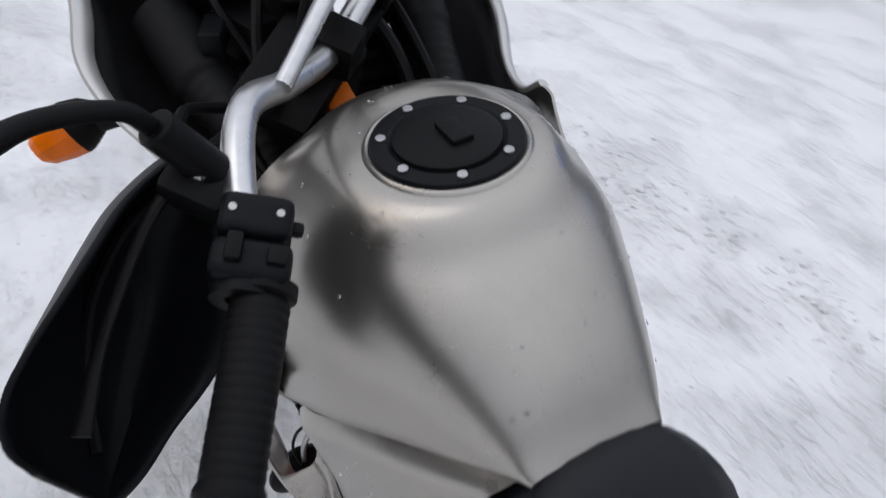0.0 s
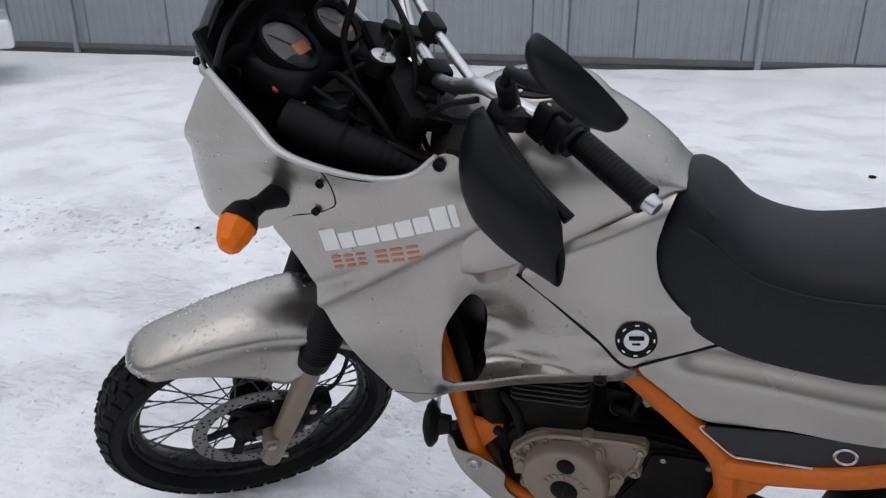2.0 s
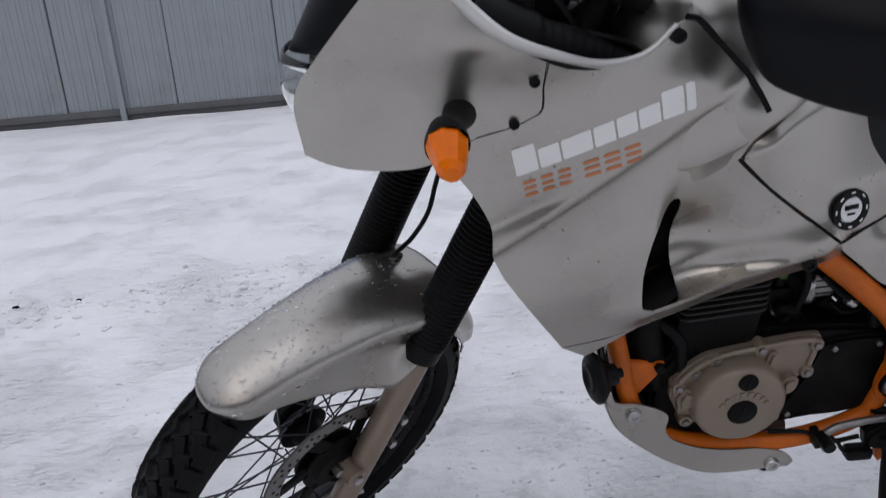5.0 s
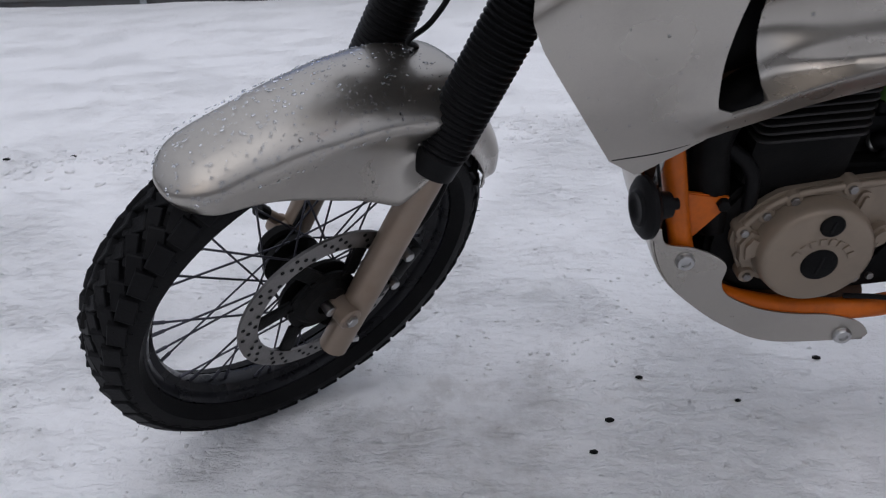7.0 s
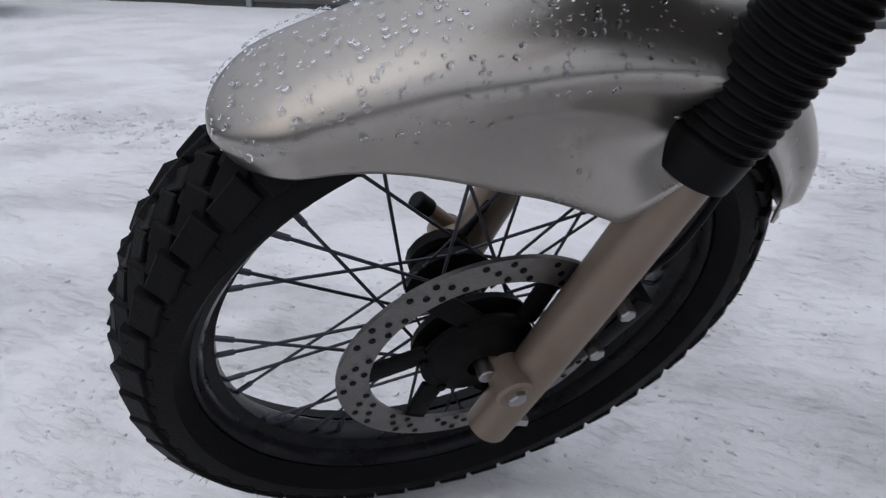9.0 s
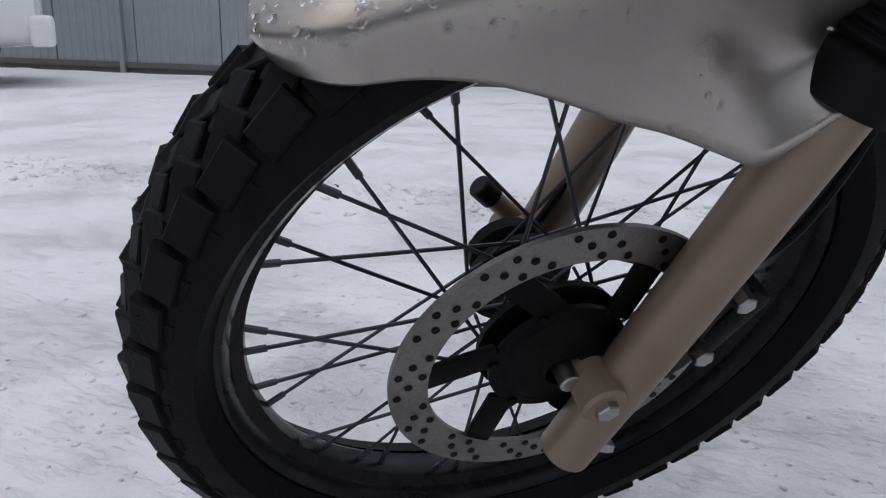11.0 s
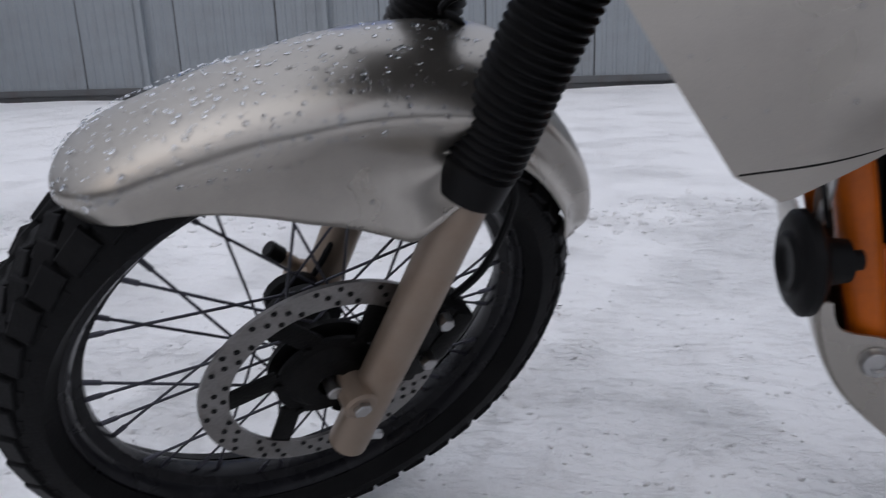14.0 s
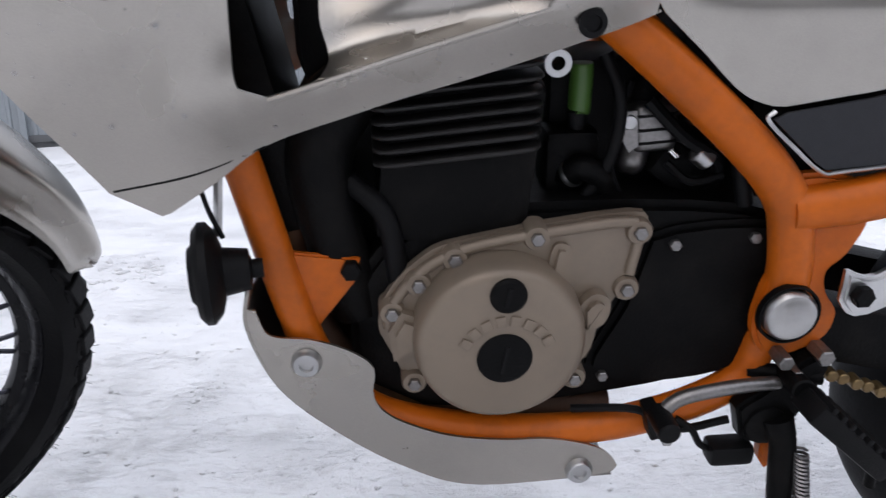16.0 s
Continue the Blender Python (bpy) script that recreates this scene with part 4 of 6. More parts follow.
for dx, k in ((-0.026, 0.25), (-0.023, 0.62), (-0.015, 0.88), (-0.006, 0.985), (0.004, 1.0), (0.007, 0.985), (0.006, 0.95)):
    rings.append([mir @ Vector((dx, 0.0622 * k * math.copysign(abs(math.cos(a)) ** 0.92, math.cos(a)), 0.0543 * k * math.copysign(abs(math.sin(a)) ** 0.92, math.sin(a)))) for a in (2 * math.pi * i / 40 for i in range(40))])
steered("mirror_shell", skin(bmesh.new(), rings), DARK_PLASTIC, parent=mirror)
bm = bmesh.new()
bm.faces.new([bm.verts.new(mir @ Vector((0.0075, 0.0580 * math.copysign(abs(math.cos(a)) ** 0.92, math.cos(a)), 0.0502 * math.copysign(abs(math.sin(a)) ** 0.92, math.sin(a))))) for a in (2 * math.pi * i / 40 for i in range(40))])
steered("mirror_glass", bm, MIRROR, "mirror glass", smooth=False, parent=mirror)


# -- bodywork --
base_w = curve_of((0.06, 0.08, 0.11, 0.16, 0.22, 0.30, 0.40, 0.50, 0.58, 0.66, 0.74, 0.83, 0.90, 0.96), (0.062, 0.098, 0.130, 0.150, 0.163, 0.171, 0.176, 0.174, 0.165, 0.143, 0.137, 0.133, 0.108, 0.076))


def fairing_width(x, z):
    w = 0.25 * sum(base_w(x + d) for d in (-0.03, -0.01, 0.01, 0.03))
    w -= 0.035 * soft(0.78, 0.58, z)
    w += 0.022 * bumpy(x, z, 0.35, 1.10, 0.09, 0.05) + 0.014 * soft(1.08, 1.24, z) * soft(0.12, 0.24, x)
    w += 0.022 * soft(1.03, 1.12, z) * (1 - soft(0.42, 0.52, x)) - 0.010 * bumpy(x, z, 0.57, 1.09, 0.10, 0.08)
    w += 0.025 * bumpy(x, z, 0.67, 0.975, 0.05, 0.05) + 0.012 * bumpy(x, z, 0.585, 1.03, 0.05, 0.04)
    w += 0.018 * math.exp(-(((z - 0.702 - 0.27 * (x - 0.553)) / 0.035) ** 2)) * soft(0.47, 0.54, x) * (1 - soft(0.80, 0.86, x))
    # the fold that rises towards the rear
    s = z - (0.812 + 0.66 * (x - 0.324))
    fade = 1 - soft(0.56, 0.70, x)
    w -= 0.010 * (1 - soft(-0.016, 0.006, s)) * (1 - soft(0.02, 0.17, -s)) * fade
    w += 0.004 * math.exp(-((s / 0.018) ** 2)) * fade
    s = z - (0.852 + 0.45 * (x - 0.326))
    w -= 0.005 * math.exp(-((s / 0.012) ** 2)) * (1 - soft(0.38, 0.45, x)) * soft(0.28, 0.33, x)
    # the air scoop
    edge = z - (0.697 + 0.27 * (x - 0.553))
    w -= 0.062 * bumpy(x, z, 0.588, 0.780, 0.082, 0.080) * soft(0.540, 0.580, x) * soft(-0.001, 0.0065, edge)
    w -= 0.009 * math.exp(-(((edge - 0.014) / 0.014) ** 2)) * soft(0.0, 0.006, edge) * soft(0.56, 0.60, x) * (1 - soft(0.68, 0.79, x))
    return w


COWL = smooth_line([(0.082, 0.944), (0.078, 1.02), (0.120, 1.085), (0.180, 1.155), (0.239, 1.219), (0.262, 1.188), (0.300, 1.146), (0.340, 1.113), (0.392, 1.090), (0.3875, 1.0095), (0.352, 0.9925), (0.307, 0.9805), (0.262, 0.953), (0.227, 0.941), (0.160, 0.938)], (0, 4, 8, 9))
SIDE = smooth_line([(0.3935, 1.089), (0.456, 1.066), (0.510, 1.069), (0.551, 1.100), (0.575, 1.104), (0.643, 1.034), (0.675, 0.985), (0.655, 0.913), (0.720, 0.848), (0.821, 0.768), (0.838, 0.742), (0.716, 0.703), (0.614, 0.677), (0.547, 0.657), (0.506, 0.628), (0.463, 0.600), (0.427, 0.622), (0.377, 0.705), (0.338, 0.768), (0.324, 0.806), (0.323, 0.851), (0.300, 0.902), (0.262, 0.953), (0.307, 0.979), (0.352, 0.991), (0.388, 1.008)], (0, 4, 6, 7, 10, 15, 16, 18, 22, 25))
SCOOP = smooth_line([(0.535, 0.704), (0.533, 0.735), (0.535, 0.770), (0.543, 0.808), (0.556, 0.832), (0.574, 0.856), (0.587, 0.853), (0.592, 0.828), (0.590, 0.786), (0.588, 0.742), (0.594, 0.714), (0.580, 0.7035), (0.553, 0.6965)])
TANK_SIDE = smooth_line([(0.660, 0.913), (0.673, 0.934), (0.729, 0.969), (0.784, 0.992), (0.862, 1.028), (0.849, 0.990), (0.844, 0.945), (0.866, 0.889), (0.953, 0.800), (0.826, 0.771), (0.722, 0.852)], (0, 1, 4, 8, 9))
REAR = smooth_line([(0.842, 0.742), (0.828, 0.766), (0.955, 0.810), (1.02, 0.812), (1.12, 0.816), (1.30, 0.862), (1.50, 0.915), (1.52, 0.84), (1.30, 0.73), (1.187, 0.692), (1.063, 0.684), (1.020, 0.676), (0.947, 0.6645), (0.917, 0.676), (0.880, 0.709)], (0, 1, 2, 6, 7, 12))


ledge_z = curve_of((0.64, 0.673, 0.729, 0.784, 0.862, 0.88), (0.915, 0.934, 0.969, 0.992, 1.028, 1.036))
ledge_w = curve_of((0.64, 0.70, 0.777, 0.861, 0.88), (0.160, 0.150, 0.113, 0.063, 0.052))


def tank_panel_width(x, z):
    """Leans in towards the seat and rolls over along its upper edge."""
    top = ledge_z(x)
    k = max(0.0, min(1.0, (z - 0.86) / (top - 0.86))) * soft(0.655, 0.70, x)
    w = fairing_width(x, z) * (1 - k) + (ledge_w(x) + 0.004) * k
    return w - 0.011 * max(0.0, 1 - (top - z) / 0.020) ** 2


def rear_width(x, z):
    return float(np.interp(x, (0.82, 0.90, 1.0, 1.1, 1.3, 1.5), (0.124, 0.114, 0.116, 0.124, 0.130, 0.12))) - 0.03 * soft(0.74, 0.80, z) * (1 - soft(1.25, 1.40, x)) * soft(0.84, 0.92, x)


for side in (-1, 1):
    own("headlight_cowl", panel(COWL, fairing_width, 0.008, side=side), SILVER, "silver headlight cowl")
    fairing = own("side_fairing", panel(SIDE, fairing_width, 0.0058, (SCOOP,), side, slant=0.27, through_at=(0.553, 0.697)), SILVER, "silver side fairing with an air scoop and faint dirt")
    own("tank_panel", panel(TANK_SIDE, tank_panel_width if side < 0 else lambda x, z: tank_panel_width(x, z) - 0.02, 0.006, side=side), SILVER, "silver side panel below the tank")
    own("rear_panel", panel(REAR, rear_width if side < 0 else lambda x, z: rear_width(x, z) - 0.03, 0.010, side=side), SILVER, "silver panel under the seat")
    for x, z, r in ((0.553, 1.087, 0.009), (0.377, 1.052, 0.0065), (0.354, 0.997, 0.0065), (0.782, 0.738, 0.0105)):
        y = side * (fairing_width(x, z) + 0.0035)
        s = own("fairing_screw", lathe([(0, -0.002), (r * 0.75, -0.002), (r, 0), (r, 0.003), (r * 0.6, 0.0035), (r * 0.55, 0.001), (0, 0.001)], 20, m=turned((x, y, z), (x, y + side * 0.01, z))), BLACK_PLASTIC, "black fairing screw", parent=fairing)
    # white trim along the cowl's upper edge
    pts = [Vector((x, side * (fairing_width(x, z) + 0.002), z)) for x, z in ((0.240, 1.219), (0.262, 1.189), (0.300, 1.147), (0.340, 1.114), (0.392, 1.090), (0.456, 1.067), (0.510, 1.070), (0.549, 1.100))]
    own("edge_trim", tube(pts, [0.004, 0.0065, 0.007, 0.006, 0.0045, 0.004, 0.0035], 10, flat=1.7), TRIM, "pale edge of the fairing", parent=fairing)
    # turn signal
    base, end, tip = Vector((0.288, side * 0.166, 1.012)), Vector((0.268, side * 0.238, 1.012)), Vector((0.270, side * 0.300, 0.985))
    sig = own("turn_signal", tube([base, (base + end) / 2 + Vector((0, 0, 0.003)), end], [0.022, 0.013, 0.018], 14), BLACK_PLASTIC, "black turn signal stalk with an amber lens")
    at = turned(end, tip)
    own("signal_body", lathe([(0.010, -0.022), (0.020, -0.010), (0.026, 0.008), (0.0265, 0.016)], 24, m=at @ Matrix.Diagonal((1.0, 1.2, 1, 1))), BLACK_PLASTIC, parent=sig)
    own("signal_lens", lathe([(0.0265, 0.015), (0.0240, 0.030), (0.0175, 0.052), (0.011, 0.060), (0, 0.061)], 9, m=at @ Matrix.Rotation(0.35, 4, "Z") @ Matrix.Diagonal((0.95, 1.15, 1, 1))), AMBER, "amber plastic lens with moulded facets", smooth=False, parent=sig)

# rubber seal along the fairing's rear edge; thinner black strips darken the gaps and joints
for name, line, r in (("seal_gap_strip", ((0.562, 1.108), (0.580, 1.101), (0.612, 1.068), (0.645, 1.034), (0.664, 1.006), (0.676, 0.984)), 0.0042), ("seal_gap_strip", ((0.654, 0.914), (0.690, 0.878), (0.722, 0.849), (0.772, 0.808), (0.824, 0.768)), 0.0026),
                      ("seal_gap_strip", ((0.828, 0.768), (0.880, 0.780), (0.953, 0.797)), 0.0026), ("panel_joint", ((0.430, 0.6235), (0.490, 0.635), (0.545, 0.6565)), 0.0016), ("panel_joint", ((0.3895, 1.086), (0.389, 1.045), (0.3865, 1.009), (0.352, 0.992), (0.307, 0.980)), 0.0016)):
    own(name, tube([Vector((x, -fairing_width(x, z) + (0.0012 if r < 0.004 else 0.0005), z)) for x, z in line], r, 8), BLACK_PLASTIC, "black strip along a panel edge, for rubber seal and gap alike" if r > 0.002 else "")

for side in (-1, 1):
    lip_line = [(0.553 + 0.018 * k, 0.6945 + 0.27 * 0.018 * k) for k in range(12)]
    own("scoop_lip", tube([Vector((x, side * (fairing_width(x, z) - 0.0012), z)) for x, z in lip_line], [0.0026] * 6 + [0.0012], 8, 3), SILVER, "silver lower lip of the scoop")

# round fuel badge on the left panel
bx, bz = 0.829, 0.818
by = -fairing_width(bx, bz)
slope = Vector((fairing_width(bx - 0.02, bz) - fairing_width(bx + 0.02, bz), -0.04, fairing_width(bx, bz - 0.02) - fairing_width(bx, bz + 0.02))).normalized()
out = Vector((bx, by, bz)) + slope * 0.0035
at = turned(out, out + slope)
badge = own("badge", lathe([(0.019, -0.004), (0.0205, 0.0016), (0.030, 0.0016), (0.0305, -0.004)], 40, m=at), BLACK_PLASTIC, "round black badge ring")
own("badge_center", lathe([(0, 0.0012), (0.018, 0.0012), (0.0188, -0.004)], 32, m=at), ALLOY, "silver badge centre", parent=badge)
own("badge_mark", block((0.022, 0.007, 0.002), at @ Matrix.Translation((0, 0.004, 0.0015)), 0.0005), BLACK_PLASTIC, parent=badge)
own("badge_mark", block((0.012, 0.003, 0.002), at @ Matrix.Translation((0, -0.006, 0.0015)), 0.0005), BLACK_PLASTIC, parent=badge)
for k in range(8):
    own("badge_mark", block((0.006, 0.0022, 0.001), at @ Matrix.Rotation(k * math.pi / 4, 4, "Z") @ Matrix.Translation((0, 0.0255, 0.0019)), 0.0002), WHITE_DECAL, parent=badge)


# maker's mark and model mark as plain bars
def decal(name, quads, mat, surface, label):
    bm = bmesh.new()
    for q in quads:
        tmp = panel([tuple(p) for p in q], lambda x, z: surface(x, z) + 0.0012, 0.003, thick=0.0008)
        join(bm, tmp)
    return own(name, bm, mat, label)


u, v = Vector((0.225, 0.0735)), Vector((0.007, -0.036))
o = Vector((0.350, 0.961))


def cell(a, b, c, d, o, u, v):
    return [tuple(o + u * p + v * q) for p, q in ((a, c), (b, c), (b, d), (a, d))]


marks = []
x = 0.0
for w, tall in ((0.125, 0), (0.115, 0.28), (0.165, 0.28), (0.115, 0.28), (0.11, 0.28), (0.115, 0.28), (0.115, 0), (0.05, 0)):
    marks.append(cell(x, x + w, tall, 1, o, u, v))
    x += w + 0.0125
decal("brand_mark", marks, WHITE_DECAL, fairing_width, "row of white bars on the fairing")
o2, u2, v2 = Vector((0.364, 0.917)), Vector((0.158, 0.045)), Vector((0.004, -0.022))
marks, x = [], 0.0
for w in (0.11, 0.10, 0.11, -0.06, 0.13, 0.13, 0.13):
    if w > 0:
        for c, d in ((0, 0.2), (0.4, 0.58), (0.8, 1)):
            marks.append(cell(x, x + w, c, d, o2, u2, v2))
        x += w + 0.035
    else:
        x -= w
decal("model_mark", marks, ORANGE_DECAL, fairing_width, "row of faded orange bars on the fairing")

# -- fuel tank --
tw = curve_of((0.49, 0.52, 0.56, 0.60, 0.66, 0.72, 0.78, 0.82, 0.85, 0.872), (0.06, 0.115, 0.150, 0.166, 0.161, 0.142, 0.109, 0.087, 0.069, 0.052))
tt = curve_of((0.49, 0.52, 0.56, 0.60, 0.664, 0.72, 0.78, 0.82, 0.85, 0.872), (1.080, 1.120, 1.148, 1.160, 1.160, 1.148, 1.120, 1.094, 1.068, 1.036))
tz = curve_of((0.49, 0.60, 0.66, 0.70, 0.777, 0.861, 0.872), (0.88, 0.920, 0.944, 0.966, 1.000, 1.032, 1.030))


def evened(f, x, d=0.012):
    return (f(x - d) + 2 * f(x) + f(x + d)) / 4


rings = []
for x in np.linspace(0.49, 0.872, 56):
    w, t, c = evened(tw, x), evened(tt, x), evened(tz, x)
    edge_z = float(np.interp(x, (0.50, 0.56, 0.58, 0.643, 0.675, 0.70), (1.06, 1.095, 1.095, 1.030, 0.982, 0.95)))
    half_ring = []
    for a in np.linspace(0, math.pi / 2, 22):
        y = w * math.cos(a) ** 0.78
        z = c + (t - c) * math.sin(a) ** 0.92
        y += max(0.0, fairing_width(x, z) - 0.013 - y) * (1 - soft(edge_z - 0.005, edge_z + 0.05, z)) * soft(0.555, 0.590, x) * (1 - soft(0.66, 0.70, x))
        half_ring.append((y, z))
    # the lower edge rolls under to a groove above the side panel
    ring = [(x, -w * 0.80, c - 0.06), (x, -w + 0.016, c - 0.030), (x, -w + 0.010, c - 0.012), (x, -w + 0.003, c - 0.005)] + [(x, -y, z) for y, z in half_ring] + [(x, y, z) for y, z in half_ring[-2::-1]] + [(x, w - 0.010, c - 0.012), (x, w * 0.8, c - 0.06)]
    flat = []
    for px, py, pz in ring:
        k = (1 - soft(0.066, 0.105, math.hypot(px - 0.66, py + 0.004))) if pz > c + 0.04 else 0.0
        flat.append((px, py, pz * (1 - k) + k * (1.1525 + math.tan(radians(2)) * (px - 0.66) + math.tan(radians(4)) * (py + 0.004))))
    rings.append(flat)
tank = own("fuel_tank", skin(bmesh.new(), rings), SILVER, "brushed silver fuel tank with water drops")
at = Matrix.Translation((0.660, -0.004, 1.1535)) @ Matrix.Rotation(radians(-2), 4, "Y") @ Matrix.Rotation(radians(4), 4, "X")
cap = own("fuel_cap", lathe([(0.028, -0.012), (0.0585, -0.012), (0.059, 0.001), (0.0575, 0.004), (0.045, 0.0045), (0.043, 0.003), (0.028, 0.003)], 56, m=at), DARK_PLASTIC, "black fuel cap ring with seven bolts")
own("cap_surround", lathe([(0.0585, -0.006), (0.0590, 0.0012), (0.0610, 0.0020), (0.0635, 0.0005), (0.066, -0.006)], 56, m=at), SILVER, "silver raised lip", parent=cap)
own("cap_lid", lathe([(0, 0.0085), (0.036, 0.008), (0.041, 0.006), (0.042, 0.001)], 48, m=at), BLACK_PLASTIC, parent=cap)
own("key_cover", block((0.030, 0.018, 0.006), at @ Matrix.Translation((0.004, 0.004, 0.010)), 0.0025), BLACK_PLASTIC, parent=cap)
for k in range(7):
    a = 2 * math.pi * k / 7 + 0.62
    c = at @ Vector((0.0492 * math.cos(a), 0.0492 * math.sin(a), 0.002))
    d = at @ Vector((0.0492 * math.cos(a), 0.0492 * math.sin(a), 0.0065))
    own("cap_bolt", rod(c, d, 0.0042, 12), STEEL, parent=cap)

# -- seat --
sx = (0.838, 0.858, 0.885, 0.92, 0.96, 1.00, 1.05, 1.13, 1.30, 1.50, 1.62, 1.66)
st = curve_of(sx, (1.00, 1.040, 1.047, 1.024, 0.982, 0.966, 0.958, 0.968, 1.010, 1.040, 1.040, 1.00))
sb = curve_of(sx, (0.885, 0.868, 0.846, 0.817, 0.798, 0.791, 0.789, 0.793, 0.836, 0.880, 0.92, 0.96))
sw_ = curve_of(sx, (0.101, 0.105, 0.106, 0.106, 0.106, 0.107, 0.112, 0.124, 0.134, 0.125, 0.10, 0.05))
rings = []
for x in np.linspace(0.838, 1.66, 70):
    t, b, w = evened(st, x), evened(sb, x), evened(sw_, x)
    fold = b + (t - b) * 0.80
    ring = []
    for y, z in ((0, t), (0.35, t - 0.002), (0.62, t - 0.008), (0.80, t - 0.020), (0.90, fold - 0.004), (0.925, fold - 0.022), (0.97, b + (t - b) * 0.5), (1.0, b + (t - b) * 0.25), (1.0, b + 0.01), (0.97, b)):
        k = 1 - 0.40 * (1 - soft(0.846, 0.93, x)) * soft(0.885, 1.045, z)
        ring.append((x, w * y * k, z))
    rings.append([(x, -y, z) for x, y, z in ring[::-1]] + ring[1:])
seat = own("seat", skin(bmesh.new(), rings), VINYL, "black grained vinyl seat")
pts = [Vector((x, -evened(sw_, x) * 0.915, evened(sb, x) + (evened(st, x) - evened(sb, x)) * 0.80 - 0.012)) for x in np.linspace(0.88, 1.6, 24)]
own("seat_piping", tube(pts, 0.0022, 6, 2), VINYL, parent=seat)

# -- dashboard and screen --
rim_line = [Vector((0.242 - 0.015 * (1 - abs(u) ** 2), 0.186 * u, 1.216 + 0.066 * (1 - abs(u) ** 2.4))) for u in np.linspace(-1, 1, 25)]
foot_line = [Vector((0.205 + 0.02 * (1 - u * u), 0.125 * u, 1.120 + 0.050 * (1 - u * u))) for u in np.linspace(-1, 1, 25)]
rings = [[a.lerp(b, t) + Vector((-0.030, 0, 0.0)) * math.sin(t * math.pi) for a, b in zip(rim_line, foot_line)] for t in np.linspace(0, 1, 9)]
dash = own("dashboard", skin(bmesh.new(), rings, closed=False), BLACK_PLASTIC, "black inner fairing round the instruments")
dash.modifiers.new("thickness", "SOLIDIFY").thickness = 0.005
own("dash_rim", tube(rim_line, 0.005, 8, 2), BLACK_PLASTIC, parent=dash)
for side in (-1, 1):
    outer = [Vector((x, side * (fairing_width(x, z) - 0.004), z - 0.004)) for x, z in ((0.242, 1.214), (0.262, 1.185), (0.300, 1.143), (0.340, 1.110), (0.392, 1.087), (0.456, 1.064), (0.510, 1.067))]
    inner = [Vector((0.205 + 0.05 * k, side * (0.125 - 0.008 * k), 1.118 - 0.018 * k)) for k in range(7)]
    rings = [[a.lerp(b, t) - Vector((0, 0, 0.025)) * math.sin(t * math.pi) for a, b in zip(spline(outer, 3), spline(inner, 3))] for t in np.linspace(0, 1, 7)]
    w = own("inner_panel", skin(bmesh.new(), rings, closed=False), BLACK_PLASTIC, "black plastic inner panel", parent=dash)
    w.modifiers.new("thickness", "SOLIDIFY").thickness = 0.003
own("dash_back", block((0.02, 0.27, 0.17), Matrix.Translation((0.205, 0, 1.17)) @ Matrix.Rotation(radians(-20), 4, "Y"), 0.01), BLACK_PLASTIC, parent=dash)
face = Vector((0.70, -0.02, 0.70)).normalized()
cluster = own("instrument_pod", block((0.11, 0.22, 0.06), Matrix.Translation((0.275, -0.015, 1.172)) @ Matrix.Rotation(radians(22), 4, "Y"), 0.03, segs=4), DARK_PLASTIC, "black instrument pod with two round gauges")
for c, r in ((Vector((0.287, -0.064, 1.210)), 0.048), (Vector((0.318, 0.030, 1.214)), 0.038)):
    at = turned(c, c + face)
    ga = own("gauge", lathe([(r * 0.6, -0.03), (r + 0.003, -0.02), (r + 0.005, 0.006), (r + 0.001, 0.009), (r - 0.002, 0.004)], 40, m=at), BLACK_PLASTIC, "round gauge in a black bezel", parent=cluster)
    own("dial", lathe([(0, -0.004), (r * 0.9, -0.004), (r, -0.008)], 40, m=at), DIAL, "pale gauge dial", parent=ga)
    own("dial_mark", block((r * 0.7, r * 0.5, 0.002), at @ Matrix.Translation((r * 0.35, -r * 0.3, -0.0025)), 0.0005), ORANGE_DECAL, "orange field on the dial", parent=ga)
    own("needle", block((r * 0.8, 0.003, 0.002), at @ Matrix.Rotation(2.2, 4, "Z") @ Matrix.Translation((r * 0.35, 0, 0.0)), 0.0005), BLACK_PLASTIC, parent=ga)
    own("bezel", lathe([(r + 0.001, 0.008), (r + 0.003, 0.0105), (r + 0.005, 0.008)], 40, m=at), ENGINE, "thin black bezel ring", parent=ga)
    glass = own("gauge_glass", lathe([(0, 0.0055), (r * 0.7, 0.0045), (r, 0.001)], 40, m=at), GLASS, parent=ga)
    glass.visible_shadow = False
for k, (dy, dz, mat) in enumerate(((-0.108, 0.004, BLUE_SIGN), (-0.122, 0.002, RED_SIGN), (-0.110, -0.012, CHROME), (-0.098, -0.014, RED_SIGN))):
    c = Vector((0.288 - dz * 0.6, dy, 1.160 + dz))
    own("warning_light", rod(c, c + face * 0.006, 0.006, 12), mat, parent=cluster)

rings = []
for t in np.linspace(0, 1, 15):
    cx = float(np.interp(t, (0, 0.35, 0.7, 1), (0.072, 0.105, 0.165, 0.235)))
    cz = float(np.interp(t, (0, 0.35, 0.7, 1), (1.150, 1.225, 1.305, 1.375)))
    w = float(np.interp(t, (0, 0.25, 0.7, 0.9, 1), (0.085, 0.130, 0.125, 0.095, 0.07)))
    rings.append([(cx + 0.085 * s * s * (1 - 0.3 * t), w * s, cz - 0.015 * s * s * t) for s in np.linspace(-1, 1, 17)])
screen = own("windscreen", skin(bmesh.new(), rings, closed=False), SMOKED, "dark smoked windscreen")
screen.modifiers.new("thickness", "SOLIDIFY").thickness = 0.004
rings = []
